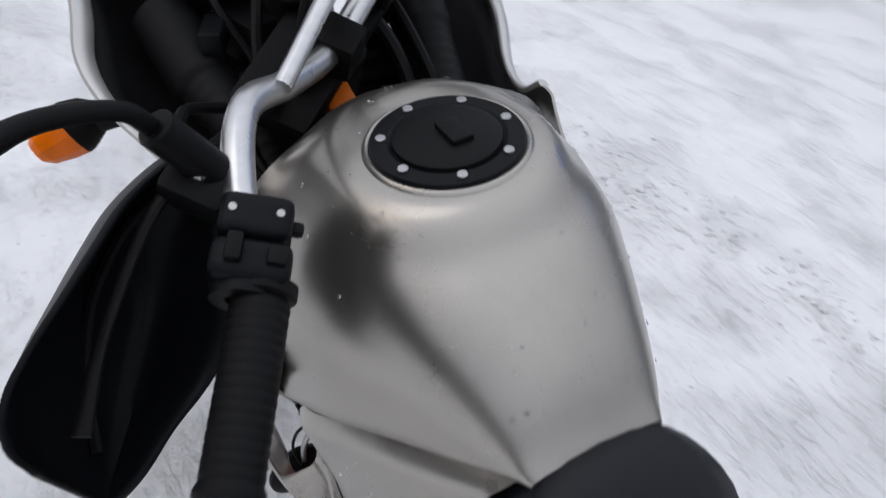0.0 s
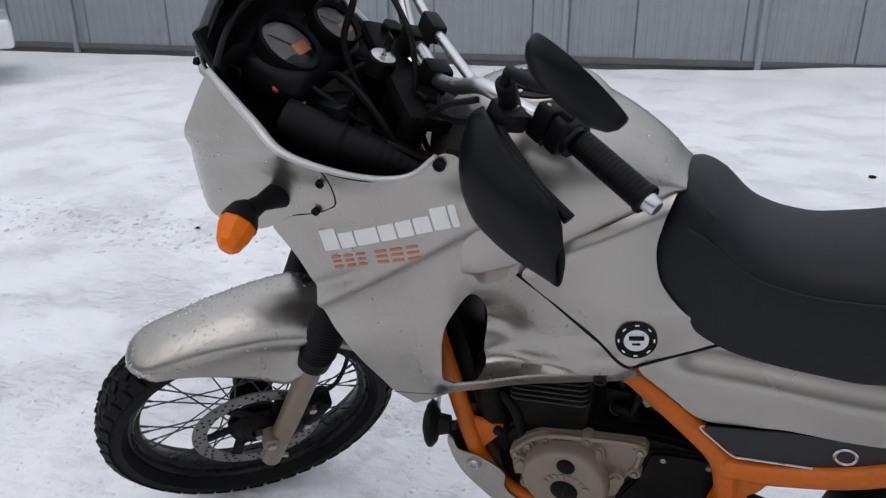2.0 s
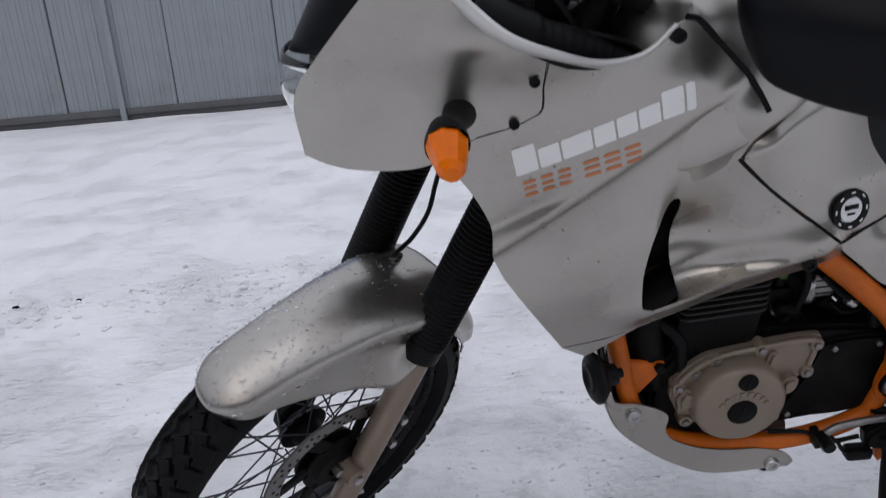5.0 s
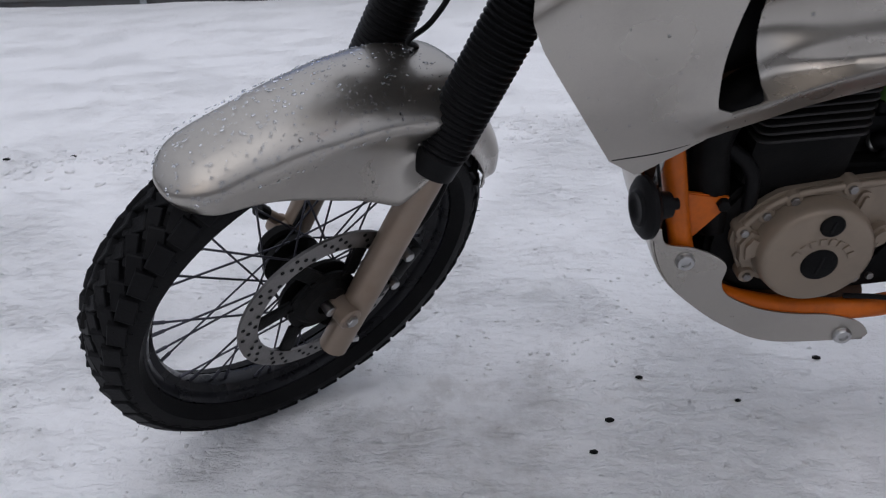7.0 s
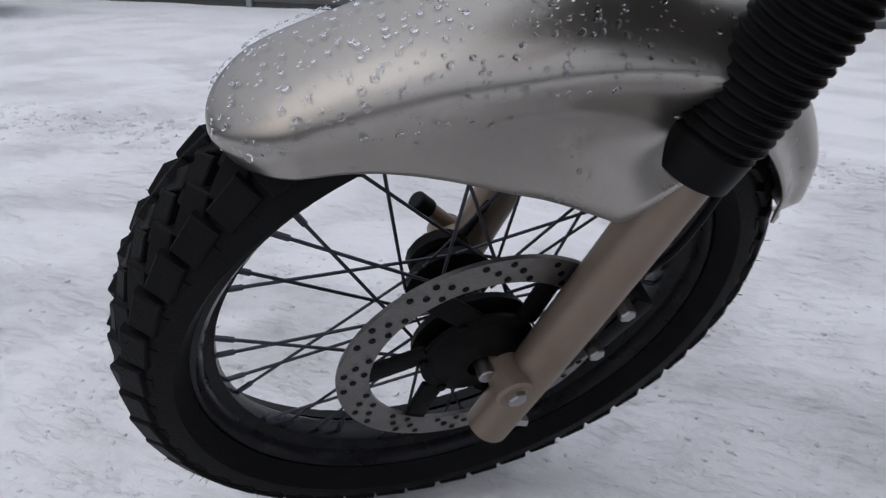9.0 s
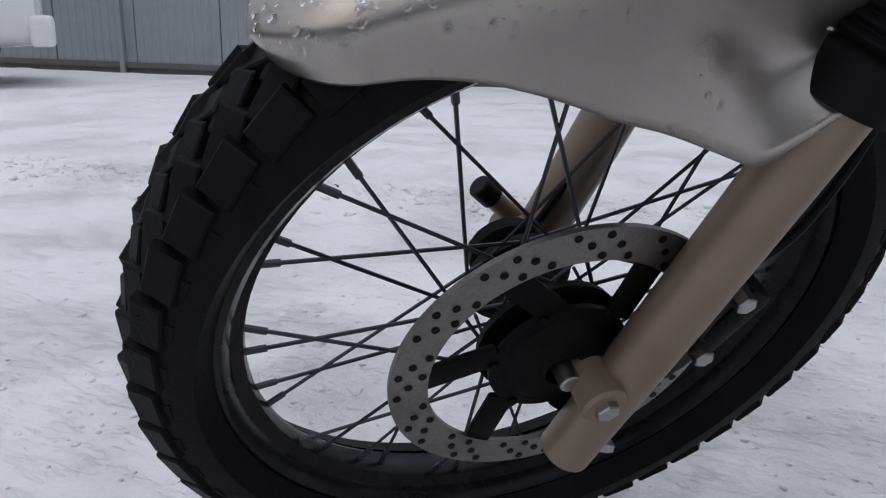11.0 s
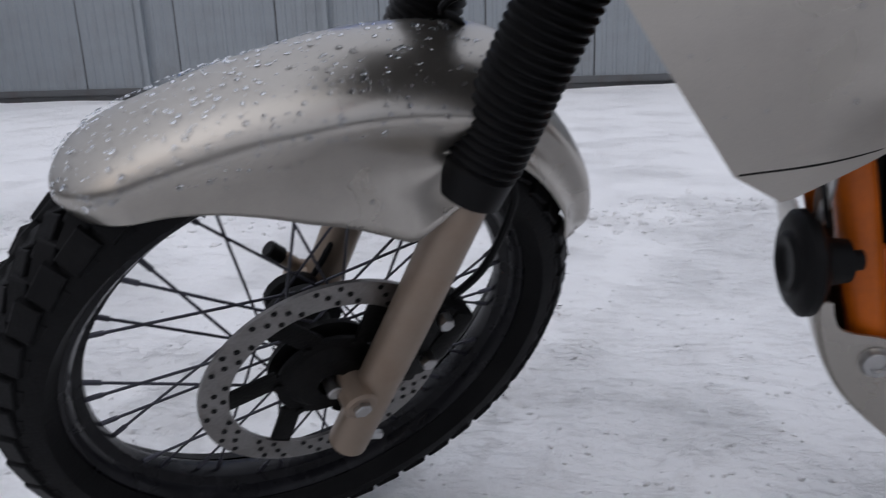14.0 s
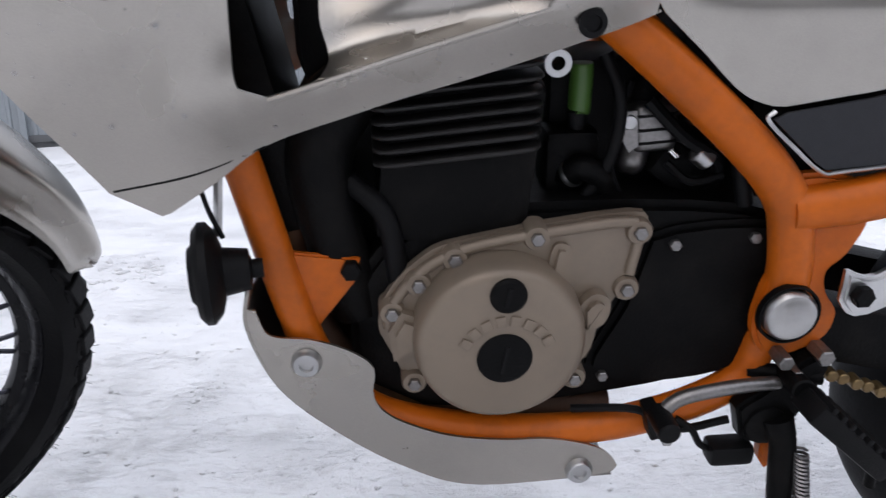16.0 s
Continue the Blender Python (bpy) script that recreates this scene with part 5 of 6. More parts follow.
for t in np.linspace(0, 1, 9):
    cx, cz = 0.070 + 0.075 * t, 1.062 + 0.125 * t
    w = 0.085 + 0.055 * t
    rings.append([(cx + 0.105 * s * s, w * s, cz + 0.01 * s * s) for s in np.linspace(-1, 1, 17)])
nose = own("screen_base", skin(bmesh.new(), rings, closed=False), DARK_PLASTIC, "black cowl below the screen")
nose.modifiers.new("thickness", "SOLIDIFY").thickness = 0.004
for s in (-0.7, 0.7):
    for t in (0.15, 0.45):
        c = Vector((0.085 + 0.07 * t + 0.04, 0.125 * s, 1.165 + 0.13 * t))
        own("screen_bolt", rod(c, c + Vector((-0.008, 0.004 * s, 0.003)), 0.006, 12), BLACK_PLASTIC, parent=screen)

# -- headlight --
rings = []
for t in np.linspace(0, 1, 9):
    z = 0.950 + 0.115 * t
    bulge = 0.018 * math.sin(t * math.pi) - 0.018 * (1 - t)
    rings.append([(0.058 - bulge + 0.055 * s * s, (0.088 + 0.01 * t) * s, z) for s in np.linspace(-1, 1, 17)])
lamp = own("headlight", skin(bmesh.new(), [[(x + 0.05, y * 0.9, z) for x, y, z in r] for r in rings], closed=False), CHROME, "headlight with a clear lens")
lens = own("headlight_lens", skin(bmesh.new(), rings, closed=False), GLASS, "clear headlight lens", parent=lamp)
lens.modifiers.new("thickness", "SOLIDIFY").thickness = 0.003
own("headlight_rim", tube([(0.115, -0.098, 1.03), (0.092, -0.088, 0.965), (0.082, -0.06, 0.945), (0.075, 0, 0.938), (0.082, 0.06, 0.945), (0.092, 0.088, 0.965), (0.115, 0.098, 1.03)], 0.005, 8), BLACK_PLASTIC, parent=lamp)

# -- dark things inside the fairing --
own("radiator", block((0.04, 0.14, 0.30), Matrix.Translation((0.520, 0, 0.70)) @ Matrix.Rotation(radians(-12), 4, "Y"), 0.008), ENGINE, "black radiator")
own("airbox_filler", block((0.16, 0.16, 0.16), Matrix.Translation((0.62, 0, 0.88)), 0.03), BLACK_PLASTIC)
for side in (-1, 1):
    own("inner_duct", tube([(0.30, side * 0.135, 1.125), (0.38, side * 0.120, 1.085), (0.48, side * 0.095, 1.045), (0.56, side * 0.08, 1.01)], [0.031, 0.034] + [0.033] * 14 + [0.0285, 0.0302] * 15, 16, 24), BLACK_PLASTIC, "black plastic air duct")

# added block that stands in for the dark inside of the scoop
own("scoop_filler", block((0.15, 0.10, 0.25), Matrix.Translation((0.634, 0, 0.795)), 0.03), BLACK_PLASTIC, "black filler block behind the air scoop")

# -- frame --
def frame_tube(name, pts, r, label="orange painted frame tube"):
    return own(name, tube(pts, r, 14), ORANGE, label)


# belongs to the orange frame; its black is shade put into the colour
own("head_tube", rod((0.385, 0, 1.02), (0.440, 0, 1.128), 0.026), ENGINE, "steering head blackened to stand for shade")
for side in (-1, 1):
    frame_tube("main_tube", [(0.48, side * 0.045, 1.02), (0.58, side * 0.085, 0.92), (0.74, side * 0.096, 0.795), (0.86, side * 0.103, 0.696), (0.960, side * 0.106, 0.602), (0.985, side * 0.106, 0.540), (0.990, side * 0.104, 0.470)], 0.0195)
    frame_tube("down_tube", [(0.43, side * 0.025, 1.02), (0.47, side * 0.07, 0.80), (0.516, side * 0.088, 0.620), (0.543, side * 0.090, 0.500), (0.566, side * 0.090, 0.430), (0.62, side * 0.092, 0.372), (0.74, side * 0.095, 0.346), (0.86, side * 0.095, 0.350), (0.96, side * 0.092, 0.385), (0.985, side * 0.092, 0.44)], 0.0165)
    frame_tube("subframe_tube", [(0.975, side * 0.110, 0.575), (1.06, side * 0.118, 0.590), (1.20, side * 0.120, 0.640), (1.45, side * 0.11, 0.80)], 0.020)
    plate = own("engine_bracket", slab([(0.540, 0.545), (0.606, 0.535), (0.602, 0.515), (0.566, 0.470)], side * 0.092, side * 0.084, 0.002), ORANGE, "orange engine mounting plate")
    own("bracket_bolt", rod((0.598, side * 0.090, 0.527), (0.598, side * 0.102, 0.527), 0.009, 6), ENGINE, parent=plate)
    plate = own("pivot_plate", slab(smooth_line([(0.968, 0.60), (1.03, 0.60), (1.050, 0.565), (1.038, 0.530), (1.022, 0.512), (1.026, 0.490), (1.040, 0.468), (1.030, 0.440), (0.985, 0.425), (0.962, 0.455), (0.966, 0.500), (0.976, 0.530)], (), 4), side * 0.112, side * 0.096, 0.004), ORANGE, "orange pivot plate with scuffed edges")
    own("pivot_cap", lathe([(0, 0.0030), (0.008, 0.0034), (0.015, 0.0046), (0.0185, 0.0062), (0.0215, 0.0058), (0.0245, 0.002), (0.025, -0.006)], 40, m=turned((0.984, side * 0.128, 0.480), (0.984, side * 0.138, 0.480))), DISC if side > 0 else STEEL, "worn silver pivot cap", parent=plate)
    own("cap_ring", lathe([(0.0255, -0.004), (0.0268, 0.001), (0.0285, 0.001), (0.029, -0.006)], 40, m=turned((0.984, side * 0.128, 0.480), (0.984, side * 0.138, 0.480))), ENGINE, parent=plate)
    own("footrest_hanger", slab(smooth_line([(1.03, 0.52), (1.06, 0.515), (1.13, 0.56), (1.15, 0.53), (1.06, 0.475), (1.03, 0.49)], (), 4), side * 0.128, side * 0.116, 0.004), ALLOY, "silver footrest hanger")
    own("hanger_bolt", rod((1.045, side * 0.126, 0.498), (1.045, side * 0.138, 0.498), 0.010, 6), ENGINE)
own("grey_side_panel", panel(smooth_line([(0.938, 0.660), (0.991, 0.613), (1.10, 0.622), (1.19, 0.640), (1.24, 0.68), (1.19, 0.688), (1.063, 0.680), (1.02, 0.672)], (0, 1)), lambda x, z: 0.122, 0.01), GREY_PANEL, "dark grey side panel with a silver edge")
own("panel_edge", tube([(0.941, -0.1225, 0.664), (0.936, -0.1235, 0.657), (0.960, -0.1235, 0.635), (0.989, -0.1235, 0.612), (1.010, -0.1235, 0.612), (1.10, -0.1235, 0.620)], 0.0018, 6), ALLOY, "bright edge of the side panel")
own("panel_ring", lathe([(0.012, 0), (0.0145, 0.002), (0.017, 0)], 28, m=turned((1.138, -0.123, 0.655), (1.138, -0.133, 0.655))), ALLOY)

# -- engine --
case = slab(smooth_line([(0.60, 0.40), (0.60, 0.50), (0.66, 0.56), (0.80, 0.575), (0.99, 0.555), (1.01, 0.46), (0.96, 0.395), (0.80, 0.365), (0.66, 0.365)], (), 4), -0.080, 0.095, 0.008)
engine = own("engine", case, ENGINE, "black liquid-cooled engine with bronze cover")
own("cylinder", block((0.135, 0.17, 0.15), Matrix.Translation((0.693, 0, 0.615)) @ Matrix.Rotation(radians(6), 4, "Y"), 0.012), ENGINE, parent=engine)

def fin_outline():
    """A plan of one fin with rounded corners: x, y."""
    pts = []
    for cx, cy, a0 in ((0.745, 0.085, 0), (0.637, 0.085, 90), (0.637, -0.088, 180), (0.745, -0.088, 270)):
        pts += [(cx + 0.016 * math.cos(radians(a0 + 18 * i)), cy + 0.016 * math.sin(radians(a0 + 18 * i))) for i in range(6)]
    return pts


for k in range(7):
    z = 0.625 + 0.0116 * k
    bm = bmesh.new()
    rings = [[(0.691 + (x - 0.691) * f, y * f, z + dz + 0.085 * (x - 0.691)) for x, y in fin_outline()] for f, dz in ((0.94, -0.0006), (0.99, 0.0), (1.0, 0.0012), (1.0, 0.0026), (0.99, 0.0038), (0.94, 0.0044))]
    own("cooling_fin", skin(bm, rings), FIN_GREY, "dark cooling fin, colour lightened for its highlights", parent=engine)
own("cylinder_head", block((0.13, 0.20, 0.09), Matrix.Translation((0.70, 0, 0.765)) @ Matrix.Rotation(radians(6), 4, "Y"), 0.015), ENGINE, parent=engine)
flange = smooth_line([(0.620, 0.462), (0.626, 0.498), (0.655, 0.532), (0.698, 0.551), (0.842, 0.571), (0.856, 0.552), (0.850, 0.512), (0.824, 0.468), (0.812, 0.425), (0.770, 0.398), (0.690, 0.396), (0.640, 0.418)], (), 4)
flange_bm = slab(flange, -0.098, -0.078, 0.005)
for x, z in ((0.849, 0.555), (0.759, 0.553), (0.688, 0.536), (0.656, 0.513), (0.632, 0.486), (0.842, 0.500), (0.800, 0.408), (0.650, 0.412)):
    lathe([(0.0125, 0), (0.0120, 0.022), (0.0105, 0.0255), (0, 0.0255)], 20, flange_bm, turned((x, -0.078, z), (x, -0.178, z)))
tube([(x, -0.0985, z) for x, z in ((0.628, 0.470), (0.632, 0.492), (0.660, 0.525), (0.700, 0.545), (0.770, 0.557), (0.838, 0.564), (0.849, 0.552), (0.844, 0.514))], 0.0052, 10, 6, flange_bm)
cover = own("alternator_cover", flange_bm, COVER, "bronze painted alternator cover with light corrosion", parent=engine)
at = turned((0.726, -0.09, 0.464), (0.726, -0.19, 0.464))
own("cover_dome", lathe([(0.0785, 0.0), (0.0770, 0.026), (0.0745, 0.038), (0.0705, 0.0425), (0.066, 0.0440), (0, 0.046)], 64, m=at), COVER, parent=engine)
own("cover_rib", slab([(0.632, 0.440), (0.660, 0.452), (0.662, 0.480), (0.640, 0.490), (0.628, 0.470)], -0.115, -0.09, 0.006), COVER, parent=engine)
own("cover_rib", slab(smooth_line([(0.768, 0.502), (0.786, 0.500), (0.792, 0.524), (0.788, 0.544), (0.775, 0.546), (0.770, 0.526)], (), 4), -0.108, -0.09, 0.005), COVER, parent=engine)
own("cover_rib", slab(smooth_line([(0.800, 0.462), (0.822, 0.470), (0.826, 0.492), (0.812, 0.500), (0.798, 0.486)], (), 4), -0.116, -0.09, 0.006), COVER, parent=engine)
for x, z, r in ((0.728, 0.455, 0.0245), (0.730, 0.516, 0.0160)):
    c = turned((x, -0.132, z), (x, -0.142, z))
    own("inspection_cap", lathe([(0, 0.0065), (r * 0.85, 0.0065), (r, 0.0045), (r, -0.006)], 32, m=c), ENGINE, "black slotted plug", parent=engine)
    own("plug_slot", block((r * 1.1, 0.0035, 0.002), c @ Matrix.Rotation(radians(80 if r < 0.02 else 80), 4, "Z") @ Matrix.Translation((0, 0, 0.0066)), 0.0004), BLACK_PLASTIC, parent=engine)
for k in range(8):
    a = radians(150 - 17.2 * k)
    c = Vector((0.730 + 0.0415 * math.cos(a), -0.1362, 0.4505 + 0.0415 * math.sin(a)))
    own("raised_mark", block((0.0085, 0.0022, 0.0095), Matrix.Translation(c) @ Matrix.Rotation(-(a - math.pi / 2), 4, "Y"), 0.0006), COVER, parent=engine)
for x, z in ((0.849, 0.555), (0.759, 0.553), (0.688, 0.536), (0.656, 0.513), (0.632, 0.486), (0.842, 0.500), (0.800, 0.408), (0.650, 0.412)):
    own("cover_bolt", rod((x, -0.100, z), (x, -0.1085, z), 0.0062, 6), DISC, parent=engine)
own("sprocket_cover", slab(smooth_line([(0.862, 0.545), (0.985, 0.552), (1.005, 0.50), (1.00, 0.43), (0.95, 0.395), (0.86, 0.388), (0.815, 0.41), (0.845, 0.48)], (), 4), -0.090, -0.06, 0.006), ENGINE, "black sprocket cover", parent=engine)
for x, z in ((0.886, 0.537), (0.959, 0.541), (0.83, 0.402), (0.985, 0.425)):
    own("cover_bolt", rod((x, -0.088, z), (x, -0.096, z), 0.0055, 6), DISC, parent=engine)
own("green_cap", tube([(0.8065, -0.03, 0.646), (0.8068, -0.03, 0.650), (0.807, -0.03, 0.684), (0.807, -0.03, 0.688)], [0.0095, 0.0105, 0.0105, 0.0092], 16), GREEN, "green plastic cap on a hose")
own("hose_collar", rod((0.8065, -0.03, 0.632), (0.8066, -0.03, 0.647), 0.0082, 14), BLACK_PLASTIC)
own("washer", lathe([(0.006, 0), (0.006, 0.002), (0.0115, 0.002), (0.012, 0), (0.006, 0)], 24, m=turned((0.778, -0.062, 0.694), (0.778, -0.162, 0.694))), STEEL, "bright steel washer")
own("fuel_hose", tube([(0.803, -0.03, 0.645), (0.808, -0.03, 0.60), (0.80, -0.02, 0.56)], 0.008, 10), BLACK_PLASTIC)
carb = own("carburettor", block((0.040, 0.05, 0.046), Matrix.Translation((0.873, -0.025, 0.632)) @ Matrix.Rotation(radians(-4), 4, "Y"), 0.009, segs=3), DISC, "dull alloy carburettor")
for z in (0.619, 0.631, 0.644):
    own("carb_rib", block((0.043, 0.052, 0.0028), Matrix.Translation((0.873, -0.025, z)) @ Matrix.Rotation(radians(-4), 4, "Y"), 0.001), ENGINE, parent=carb)
own("carb_top", lathe([(0, 0.022), (0.010, 0.021), (0.0145, 0.016), (0.016, 0.0), (0.016, -0.01)], 24, m=turned((0.868, -0.025, 0.655), (0.866, -0.025, 0.755))), ENGINE, parent=carb)
own("carb_drain", lathe([(0, 0.017), (0.008, 0.0155), (0.013, 0.011), (0.0155, 0.004), (0.016, -0.02)], 24, m=turned((0.862, -0.020, 0.597), (0.854, -0.030, 0.575))), DISC, parent=carb)
own("throttle_spindle", rod((0.846, -0.045, 0.640), (0.846, -0.058, 0.640), 0.007, 12), STEEL, parent=carb)
own("throttle_arm", slab([(0.838, 0.648), (0.852, 0.650), (0.856, 0.618), (0.848, 0.612), (0.842, 0.622)], -0.056, -0.052, 0.001), DISC, parent=carb)
own("thin_hose", tube([(0.846, -0.05, 0.675), (0.836, -0.055, 0.640), (0.832, -0.055, 0.600), (0.845, -0.05, 0.570)], 0.0035, 8), BLACK_PLASTIC)
own("thin_hose", tube([(0.885, -0.05, 0.600), (0.905, -0.06, 0.585), (0.935, -0.06, 0.590)], 0.004, 8), BLACK_PLASTIC)
own("idle_screw", rod((0.888, -0.05, 0.612), (0.894, -0.055, 0.606), 0.0045, 10), CHROME)
own("coolant_elbow", tube([(0.795, -0.04, 0.585), (0.805, -0.055, 0.600), (0.822, -0.055, 0.592), (0.830, -0.045, 0.572)], 0.012, 14), ENGINE, "black coolant elbow")
own("elbow_clip", lathe([(0.0128, -0.003), (0.0136, 0), (0.0128, 0.003)], 20, m=turned((0.799, -0.047, 0.592), (0.805, -0.055, 0.600))), STEEL)
own("hose", tube([(0.86, -0.06, 0.66), (0.89, -0.07, 0.63), (0.93, -0.06, 0.60), (0.92, -0.03, 0.56)], 0.006, 8), BLACK_PLASTIC)
own("hose_end", rod((0.905, -0.065, 0.615), (0.918, -0.065, 0.605), 0.010), STEEL)
own("hose", tube([(0.60, -0.07, 0.60), (0.63, -0.085, 0.57), (0.64, -0.08, 0.50)], 0.010, 10), BLACK_PLASTIC)
for y in (-0.045, 0.045):
    own("exhaust_pipe", tube([(0.64, y, 0.70), (0.575, y, 0.66), (0.545, y, 0.56), (0.56, y, 0.44), (0.64, y, 0.36), (0.85, y, 0.335)], 0.019, 14), RUST, "rusty dark exhaust pipe")

# skid plate
low = [(0.512, 0.520), (0.508, 0.482), (0.530, 0.422), (0.577, 0.372), (0.638, 0.327), (0.709, 0.299), (0.842, 0.301)]
line = spline([(x, 0, z) for x, z in low], 6)
bm = bmesh.new()
rings = []
for p in line:
    rings.append([(p.x + 0.004 * (1 - abs(s)), 0.112 * s, p.z - 0.010 * (1 - abs(s) ** 4)) for s in np.linspace(-1, 1, 13)])
skid = own("skid_plate", skin(bm, rings, closed=False), SILVER, "silver plastic belly pan")
skid.modifiers.new("thickness", "SOLIDIFY").thickness = 0.003
edge = [(0.512, 0.520), (0.508, 0.482), (0.530, 0.422), (0.577, 0.372), (0.638, 0.327), (0.709, 0.299), (0.842, 0.301), (0.846, 0.312), (0.826, 0.333), (0.780, 0.348), (0.736, 0.351), (0.690, 0.358), (0.655, 0.370), (0.624, 0.388), (0.612, 0.410), (0.614, 0.438), (0.596, 0.456), (0.562, 0.470), (0.530, 0.474), (0.520, 0.484)]
for side in (-1, 1):
    own("skid_side", panel(smooth_line(edge, (0, 6)), lambda x, z: 0.113 + 0.004 * math.sin((x - 0.5) * 9), 0.008, side=side), SILVER, parent=skid)
    for x, z in ((0.555, 0.448), (0.808, 0.309)):
        own("skid_bolt", lathe([(0, 0.003), (0.006, 0.003), (0.0065, 0.006), (0.011, 0.006), (0.0135, 0.002), (0.0135, -0.004)], 20, m=turned((x, side * 0.116, z), (x, side * 0.126, z))), STEEL, parent=skid)

# horn
at = turned((0.484, -0.128, 0.545), (0.384, -0.146, 0.545))
horn = own("horn", lathe([(0, 0.010), (0.012, 0.010), (0.016, 0.013), (0.022, 0.013), (0.026, 0.009), (0.036, 0.008), (0.042, 0.003), (0.042, -0.003), (0.034, -0.010), (0.020, -0.014), (0.017, -0.034), (0.008, -0.036), (0.008, -0.045), (0, -0.045)], 36, m=at), BLACK_PLASTIC, "round black horn")
own("horn_bracket", tube([(0.495, -0.12, 0.575), (0.500, -0.115, 0.62), (0.50, -0.09, 0.66)], 0.004, 6), STEEL, parent=horn)
own("horn_wire", tube([(0.500, -0.125, 0.575), (0.492, -0.130, 0.605), (0.488, -0.120, 0.63), (0.50, -0.1, 0.66)], 0.0022, 6), BLACK_PLASTIC, parent=horn)

# shifter, footrest, stand, chain
own("shift_shaft", tube([(0.97, -0.10, 0.405), (1.00, -0.115, 0.41), (1.03, -0.125, 0.41)], 0.008, 10), ENGINE)
lever = own("shift_lever", tube([(0.990, -0.122, 0.404), (0.960, -0.126, 0.406), (0.920, -0.130, 0.404), (0.893, -0.132, 0.399), (0.879, -0.134, 0.388), (0.878, -0.136, 0.372)], 0.0068, 12), DISC, "worn dark steel gear lever")
own("shift_rubber", rod((0.874, -0.128, 0.384), (0.874, -0.164, 0.384), 0.0105, 14), BLACK_PLASTIC, parent=lever)
own("lever_band", block((0.014, 0.022, 0.036), Matrix.Translation((0.874, -0.118, 0.368)) @ Matrix.Rotation(radians(-14), 4, "Y"), 0.003), BLACK_PLASTIC, "black cable clamp round the frame tube")
own("clamp_bolt", rod((0.886, -0.116, 0.352), (0.886, -0.134, 0.352), 0.0065, 6), STEEL)
for x, z, r in ((0.987, 0.433, 0.0075), (1.024, 0.436, 0.0085), (1.000, 0.418, 0.006)):
    own("bracket_bolt", rod((x, -0.112, z), (x, -0.136, z), r, 6), DISC)
bracket = own("stand_bracket", slab(smooth_line([(0.952, 0.378), (0.975, 0.398), (1.015, 0.432), (1.035, 0.425), (1.022, 0.385), (1.005, 0.352), (0.985, 0.338), (0.960, 0.346)], (), 4), -0.128, -0.106, 0.004), ENGINE, "black side stand bracket")
own("stand_pivot", lathe([(0, 0.006), (0.012, 0.006), (0.020, 0.003), (0.021, -0.004)], 28, m=turned((0.982, -0.128, 0.361), (0.982, -0.138, 0.361))), ENGINE, parent=bracket)
own("stand_lug", slab([(0.982, 0.345), (1.000, 0.345), (1.000, 0.312), (0.992, 0.305), (0.984, 0.318)], -0.126, -0.112, 0.002), ORANGE, "orange lug beside the stand", parent=bracket)
# ridged peg with a drooping end
peg = Matrix.Translation((1.038, -0.160, 0.372)) @ Matrix.Rotation(radians(42), 4, "Y")
footrest = own("footrest", block((0.112, 0.042, 0.022), peg, 0.006), BLACK_PLASTIC, "black ridged rubber footrest")
for k in range(8):
    own("footrest_rib", block((0.006, 0.044, 0.006), peg @ Matrix.Translation((-0.048 + 0.0137 * k, 0, 0.012)), 0.0015), BLACK_PLASTIC, parent=footrest)
own("footrest_feeler", rod((1.072, -0.165, 0.338), (1.074, -0.165, 0.312), 0.0055, 10), ENGINE, parent=footrest)
own("footrest_hinge", rod((1.000, -0.148, 0.412), (1.000, -0.112, 0.412), 0.011, 14), ENGINE, parent=footrest)
switch = own("stand_switch", block((0.044, 0.026, 0.022), Matrix.Translation((0.955, -0.118, 0.325)), 0.006), BLACK_PLASTIC, "black side stand switch")
own("switch_cable", tube([(0.940, -0.118, 0.326), (0.925, -0.120, 0.335), (0.915, -0.118, 0.352), (0.90, -0.112, 0.362)], 0.0035, 8), BLACK_PLASTIC, parent=switch)
stand = own("side_stand", tube([(0.990, -0.132, 0.372), (0.996, -0.140, 0.345), (0.992, -0.160, 0.290), (1.000, -0.20, 0.13), (1.006, -0.225, 0.055)], [0.015, 0.0125, 0.0115, 0.0115, 0.012], 14), ENGINE, "black side stand")
own("stand_foot", block((0.06, 0.04, 0.010), Matrix.Translation((1.012, -0.23, 0.051)) @ Matrix.Rotation(radians(-11.5), 4, "X"), 0.003), ENGINE, parent=stand)
own("stand_spring", tube([(1.009 - 0.00003 * k + 0.0065 * math.cos(k * 0.785), -0.150 - 0.00021 * k + 0.0065 * math.sin(k * 0.785), 0.345 - 0.00040 * k) for k in range(290)], 0.0016, 5, 1), DISC, "worn coil spring", parent=stand)
own("swingarm", block((0.50, 0.045, 0.06), Matrix.Translation((1.22, -0.085, 0.40)) @ Matrix.Rotation(radians(14), 4, "Y"), 0.01), ENGINE, "black swingarm")
own("swingarm", block((0.50, 0.045, 0.06), Matrix.Translation((1.22, 0.085, 0.40)) @ Matrix.Rotation(radians(14), 4, "Y"), 0.01), ENGINE, "black swingarm")
chain = own("chain_guide", block((0.05, 0.02, 0.018), Matrix.Translation((1.015, -0.098, 0.418)) @ Matrix.Rotation(radians(20), 4, "Y"), 0.004), ENGINE, "black chain guide")
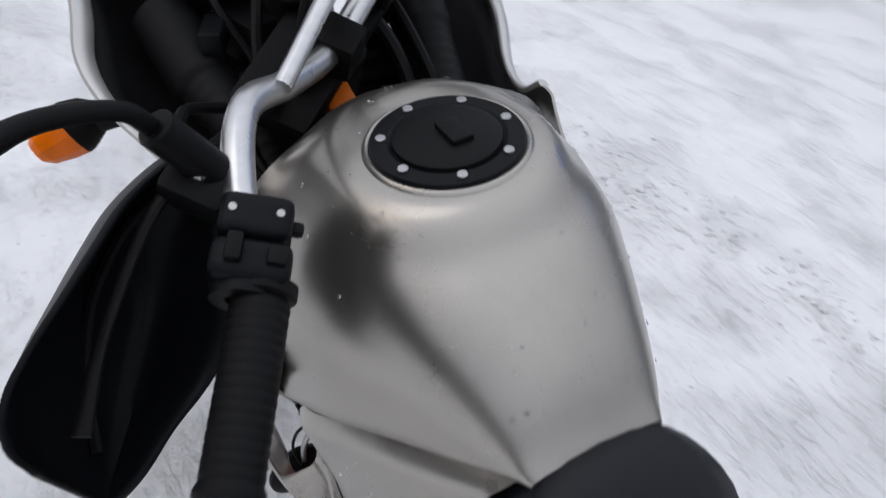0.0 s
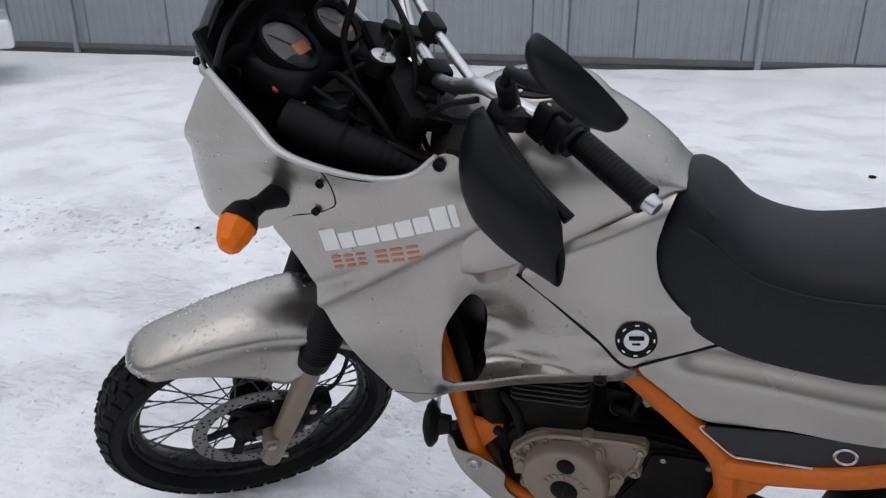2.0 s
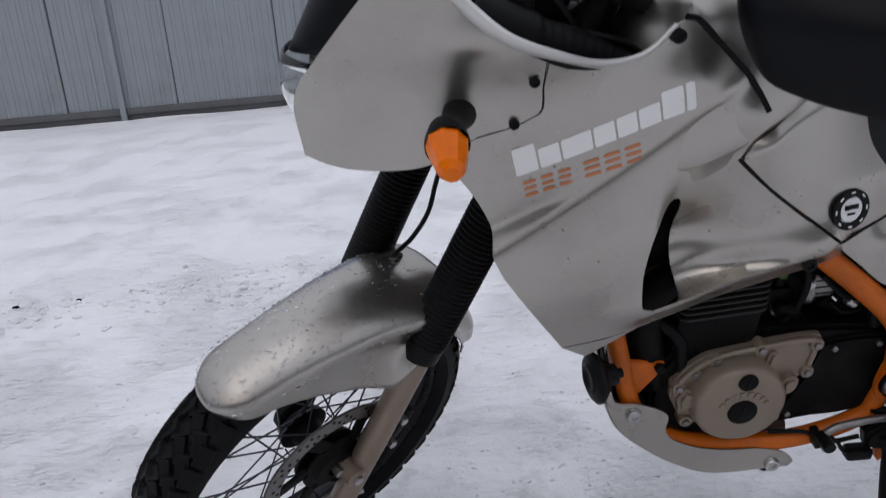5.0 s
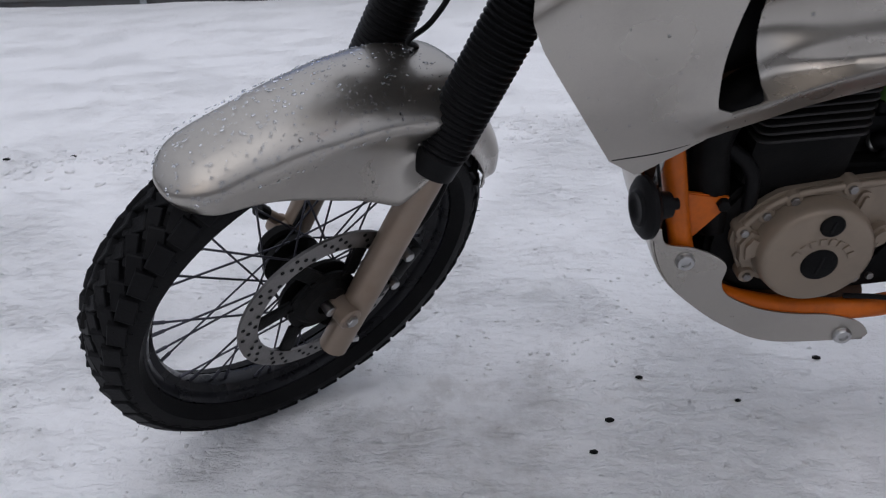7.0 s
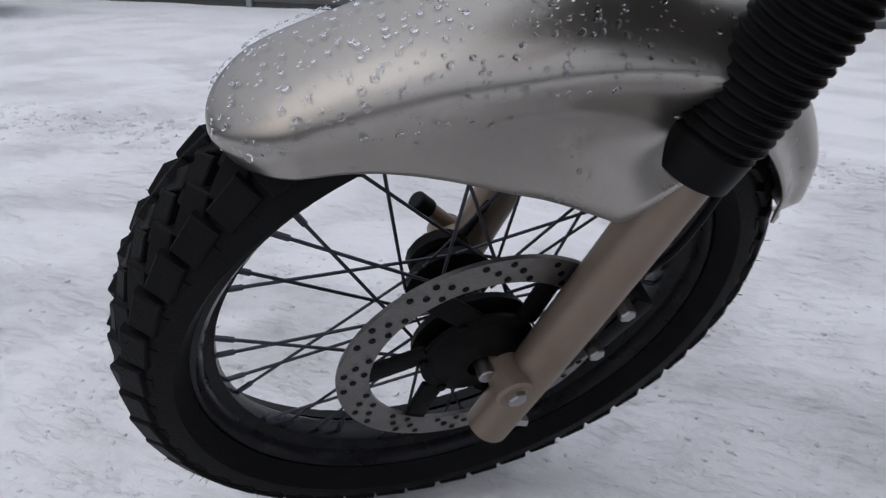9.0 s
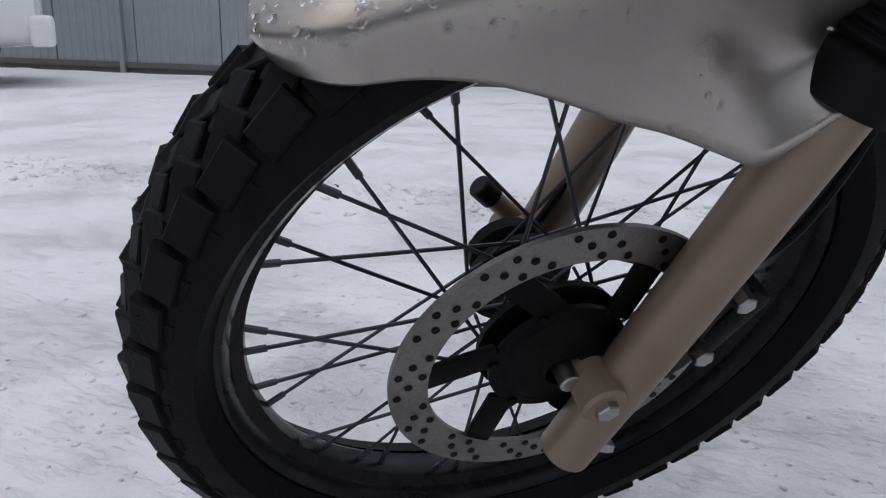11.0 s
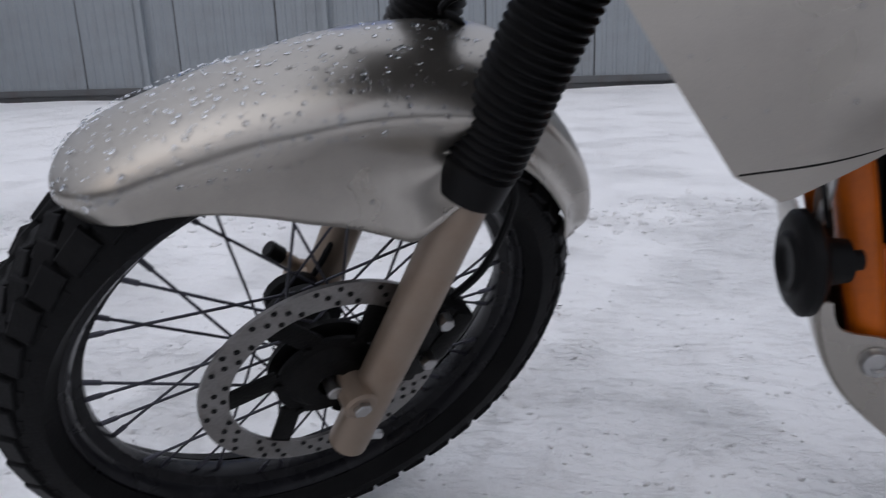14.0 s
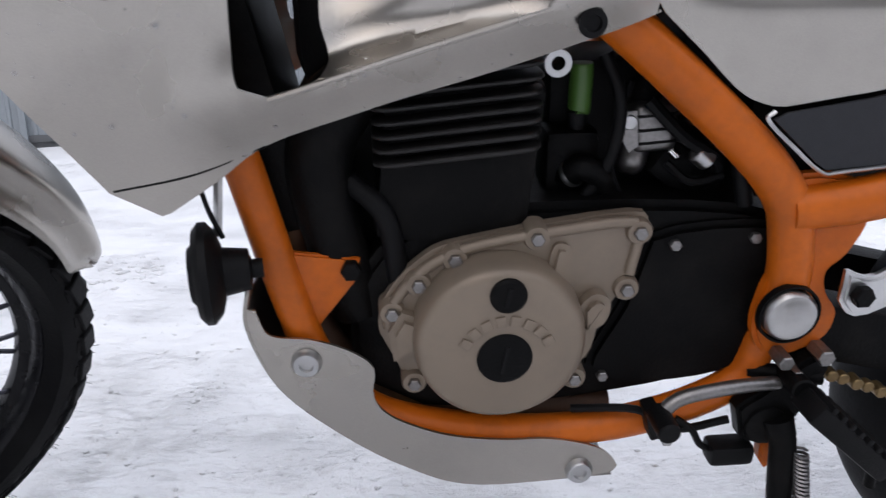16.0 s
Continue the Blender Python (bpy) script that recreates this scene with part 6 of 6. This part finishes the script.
for k in range(34):
    x = 1.03 + 0.0135 * k
    at = Matrix.Translation((x, -0.114, 0.410 - 0.40 * (x - 1.034) + 0.12 * max(0, x - 1.2))) @ Matrix.Rotation(radians(21), 4, "Y")
    own("chain_link", rod(at @ Vector((0, -0.0075 if k % 2 else -0.005, 0)), at @ Vector((0, 0.0075 if k % 2 else 0.005, 0)), 0.0062, 10, bevel=0.001), BRASS, parent=chain)
rear_axis = Matrix.Translation((1.455, 0, 0.322)) @ Matrix.Rotation(radians(90), 4, "X")
rear = own("rear_wheel", lathe([(0.222, -0.035), (0.225, -0.042), (0.212, -0.044), (0.198, -0.010), (0.198, 0.010), (0.212, 0.044), (0.225, 0.042), (0.222, 0.035), (0.21, 0)], 72, closed=True, m=rear_axis), RIM, "black spoked rear wheel")
bm, rt, half = tyre_mesh(0.320, 0.130, 0.220, rear_axis)
own("tyre", bm, RUBBER, parent=rear)
own("hub", lathe([(0.012, -0.06), (0.06, -0.05), (0.03, 0), (0.06, 0.05), (0.012, 0.06)], 32, m=rear_axis), ENGINE, parent=rear)
for k in range(36):
    side, lead, a = (1 if k % 2 else -1), (1 if (k // 2) % 2 else -1), 2 * math.pi * k / 36
    b = a - lead * radians(60)
    own("spoke", tube([rear_axis @ Vector((0.055 * math.cos(b), 0.055 * math.sin(b), side * 0.045)), rear_axis @ Vector((0.20 * math.cos(a), 0.20 * math.sin(a), side * 0.004))], 0.002, 6, 1), SPOKE, parent=rear)

# cables and hoses round the steering head
for name, pts, r in (("clutch_cable", ((0.62, -0.185, 1.195), (0.56, -0.16, 1.17), (0.50, -0.09, 1.10), (0.52, -0.06, 1.00)), 0.0045),
                     ("wiring_loom", ((0.66, -0.20, 1.18), (0.58, -0.15, 1.15), (0.50, -0.07, 1.13), (0.44, -0.03, 1.08)), 0.0065),
                     ("throttle_cable", ((0.36, 0.10, 1.33), (0.40, 0.03, 1.30), (0.47, -0.03, 1.22), (0.48, -0.06, 1.12), (0.46, -0.04, 1.04)), 0.0045),
                     ("brake_line", ((0.33, 0.06, 1.34), (0.38, -0.01, 1.28), (0.36, -0.03, 1.20), (0.40, -0.04, 1.10)), 0.0055)):
    own(name, tube(pts, r, 8), BLACK_PLASTIC, "black cable")

# dark electrics and brackets that fill the space round the steering head
stop = own("steering_stop", block((0.034, 0.030, 0.022), Matrix.Translation((0.480, -0.022, 1.094)) @ Matrix.Rotation(0.3, 4, "Y"), 0.005), ORANGE, "orange bracket behind the steering head")
own("bracket_bolt", rod((0.480, -0.036, 1.100), (0.480, -0.044, 1.100), 0.006, 6), STEEL, parent=stop)
own("fuse_box", block((0.07, 0.05, 0.05), Matrix.Translation((0.335, -0.055, 1.105)) @ Matrix.Rotation(0.3, 4, "Z"), 0.008), BLACK_PLASTIC, "black fuse box")
own("relay", block((0.032, 0.03, 0.036), Matrix.Translation((0.40, -0.085, 1.075)) @ Matrix.Rotation(0.2, 4, "X"), 0.004), BLACK_PLASTIC, "black relay")
own("connector", block((0.05, 0.022, 0.026), Matrix.Translation((0.365, -0.10, 1.125)) @ Matrix.Rotation(-0.4, 4, "Z"), 0.004), DARK_PLASTIC, "black wiring connector")
# added plate that keeps the cockpit floor dark, over the pale far fairing
own("cockpit_filler", block((0.27, 0.23, 0.010), Matrix.Translation((0.255, 0, 1.035)) @ Matrix.Rotation(radians(-8), 4, "Y"), 0.004), BLACK_PLASTIC, "black filler plate under the instruments")
own("inner_bulkhead", block((0.02, 0.24, 0.12), Matrix.Translation((0.36, 0, 1.02)) @ Matrix.Rotation(radians(-30), 4, "Y"), 0.008), BLACK_PLASTIC, "black bulkhead under the instruments")
for k, pts in enumerate((((0.30, -0.07, 1.16), (0.34, -0.09, 1.15), (0.38, -0.075, 1.11), (0.43, -0.06, 1.07)), ((0.31, -0.03, 1.15), (0.36, -0.05, 1.16), (0.42, -0.075, 1.12), (0.47, -0.085, 1.04)),
                         ((0.33, -0.01, 1.14), (0.37, 0.03, 1.15), (0.42, 0.06, 1.11), (0.47, 0.07, 1.05)), ((0.36, -0.11, 1.10), (0.42, -0.10, 1.09), (0.50, -0.11, 1.07), (0.55, -0.09, 1.03)),
                         ((0.30, 0.06, 1.15), (0.36, 0.085, 1.13), (0.44, 0.09, 1.09), (0.52, 0.09, 1.03)))):
    own("wiring_loom", tube(pts, 0.0045 + 0.0015 * (k % 3), 8), BLACK_PLASTIC, "black taped wiring")
# added block that darkens the see-through space behind the carburettor
own("airbox_filler", block((0.18, 0.10, 0.13), Matrix.Translation((0.87, 0.035, 0.625)), 0.02), BLACK_PLASTIC, "black filler block behind the engine")
own("hose", tube([(0.82, -0.055, 0.70), (0.835, -0.06, 0.66), (0.83, -0.06, 0.61), (0.81, -0.055, 0.57)], 0.006, 10), BLACK_PLASTIC, "black rubber hose")
# added blocks that close bright gaps round the carburettor with black
for k, (x, z, sx_, sz_) in enumerate(((0.80, 0.60, 0.05, 0.06), (0.93, 0.655, 0.05, 0.06), (0.91, 0.585, 0.07, 0.04))):
    own("intake_filler", block((sx_, 0.05, sz_), Matrix.Translation((x, -0.02, z)) @ Matrix.Rotation(0.3 * k, 4, "Y"), 0.010), ENGINE, "black filler block by the carburettor")
own("hose", tube([(0.90, -0.075, 0.68), (0.93, -0.085, 0.63), (0.95, -0.08, 0.57)], 0.008, 10), BLACK_PLASTIC, "black rubber hose")
own("hose_clip", rod((0.925, -0.088, 0.636), (0.934, -0.087, 0.622), 0.0095), STEEL)
own("header_pipe", tube([(0.66, -0.062, 0.69), (0.605, -0.066, 0.675), (0.575, -0.066, 0.62), (0.585, -0.064, 0.54), (0.60, -0.06, 0.47)], [0.027, 0.030, 0.028, 0.025], 16), ENGINE, "black header pipe shield")
# added block standing for the darkness between header pipe and cylinder
own("header_filler", block((0.085, 0.075, 0.26), Matrix.Translation((0.612, 0.01, 0.60)) @ Matrix.Rotation(radians(6), 4, "Y"), 0.02, segs=3), ENGINE, "black filler block before the cylinder")
# added block, hides snow that would show past the side panel
own("side_filler", block((0.15, 0.11, 0.13), Matrix.Translation((1.02, -0.02, 0.635)), 0.012), BLACK_PLASTIC, "black filler block behind the side panel")
own("rear_cover", block((0.10, 0.14, 0.10), Matrix.Translation((0.93, 0, 0.72)), 0.015), BLACK_PLASTIC, "black cover under the seat")
own("wiring_loom", tube([(0.80, -0.098, 0.37), (0.86, -0.112, 0.375), (0.90, -0.115, 0.352), (0.95, -0.118, 0.362)], 0.004, 8), BLACK_PLASTIC, "black cable along the frame")

from mathutils.bvhtree import BVHTree


# ---- water drops on the paint ----
WATER = clear_glass("water_drop", (0.9, 0.92, 0.95), 0.02)


def drops(name, spots, pose_in=None, host=None):
    bm = bmesh.new()
    for p, n, r in spots:
        at = Matrix.Translation(p + n * 0.0014) @ n.to_track_quat("Z", "Y").to_matrix().to_4x4() @ Matrix.Diagonal((r, r * random.uniform(0.85, 1.35), r * 0.55, 1))
        k = 8
        lo = [bm.verts.new(at @ Vector((math.cos(2 * math.pi * i / k), math.sin(2 * math.pi * i / k), -0.15))) for i in range(k)]
        mid = [bm.verts.new(at @ Vector((0.8 * math.cos(2 * math.pi * i / k), 0.8 * math.sin(2 * math.pi * i / k), 0.6))) for i in range(k)]
        top = bm.verts.new(at @ Vector((0, 0, 1)))
        for i in range(k):
            j = (i + 1) % k
            bm.faces.new((lo[i], lo[j], mid[j], mid[i]))
            bm.faces.new((mid[i], mid[j], top))
        bm.faces.new(lo[::-1])
    ob = part(name, bm, WATER, host or bike, "scattered clear water drops", True, pose_in)
    ob["kind"] = "stuff"
    return ob


rnd = random.Random(5)
spots = []
for _ in range(1100):
    phi, s = rnd.uniform(38, 98), rnd.uniform(-0.97, 0.6)
    f = lambda a, b: guard_point(a, b, rr(a), gw(a), gd(a))
    p = f(phi, s)
    n = (f(phi + 0.5, s) - p).cross(f(phi, s + 0.01) - p).normalized()
    if n.dot(p - HUB) < 0:
        n = -n
    if s < -0.72 and rnd.random() < 0.8:
        continue
    spots.append((p, n, 0.0007 + 0.0024 * rnd.random() ** 2.8))
drops("water_film", spots, None, guard)

spots = []
while len(spots) < 420:
    x, z = rnd.uniform(0.10, 0.92), rnd.uniform(0.62, 1.2)
    if not any(inside(x, z, o) for o in (COWL, SIDE, TANK_SIDE)) or inside(x, z, SCOOP) or rnd.random() > 0.35 + z - 0.6:
        continue
    y = fairing_width(x, z)
    n = Vector(((y - fairing_width(x + 0.004, z)) / 0.004, -1, (y - fairing_width(x, z + 0.004)) / 0.004)).normalized()
    spots.append((Vector((x, -y, z)), n, 0.0006 + 0.0015 * rnd.random() ** 3))
drops("water_film", spots)
tree = BVHTree.FromPolygons([v.co for v in tank.data.vertices], [p.vertices[:] for p in tank.data.polygons])
spots = []
for _ in range(260):
    o = Vector((rnd.uniform(0.52, 0.86), rnd.uniform(-0.2, 0.2), 1.35))
    hit, n, _i, _d = tree.ray_cast(o, Vector((0, 0, -1)))
    if hit and (hit - Vector((0.66, 0, 1.158))).length > 0.066:
        spots.append((hit, n if n.z > 0 else -n, 0.0006 + 0.0016 * rnd.random() ** 3))
drops("water_film", spots, None, tank)


# ---- unseen plain walls, added to give the paint dark reflections ----
for name, at, turn, wide in (("unseen_wall_south", (1.0, -9.5, 0), 0, 30), ("unseen_wall_west", (-15.5, -2.5, 0), 90, 16), ("unseen_wall_east", (16.0, 0.5, 0), 90, 22)):
    w = link(name, block((wide, 0.3, 3.4), pose(0, 0, 1.7), 0.02), WALL)
    w.matrix_world = Matrix.Translation(at) @ Matrix.Rotation(radians(turn), 4, "Z")
    tagged(w, "unseen plain grey wall, added for dark reflections", "wall", kind="structure")


# ---- blue board beyond the fence, seen in the mirror ----
board = new("sign_board")
board.matrix_world = Matrix.Translation((-3.0, 10.6, 0)) @ Matrix.Rotation(radians(10), 4, "Z")
tagged(board, "blue painted board on two steel posts behind the fence", "sign board")
part("panel", block((3.4, 0.06, 2.2), pose(0, 0, 4.5), 0.01), BLUE_SIGN, board)
part("white_field", block((0.42, 0.01, 0.62), pose(0.3, -0.036, 4.8), 0.002), WHITE_DECAL, board, "plain white field")
part("red_field", block((0.22, 0.01, 0.18), pose(0.75, -0.036, 4.15), 0.002), RED_SIGN, board, "plain red field")
part("white_field", block((2.6, 0.01, 0.09), pose(0, -0.036, 3.75), 0.002), WHITE_DECAL, board, "plain white bar")
for x in (-1.3, 1.3):
    part("post", block((0.08, 0.08, 3.6), pose(x, 0, 1.8), 0.008), FENCE_DARK, board)
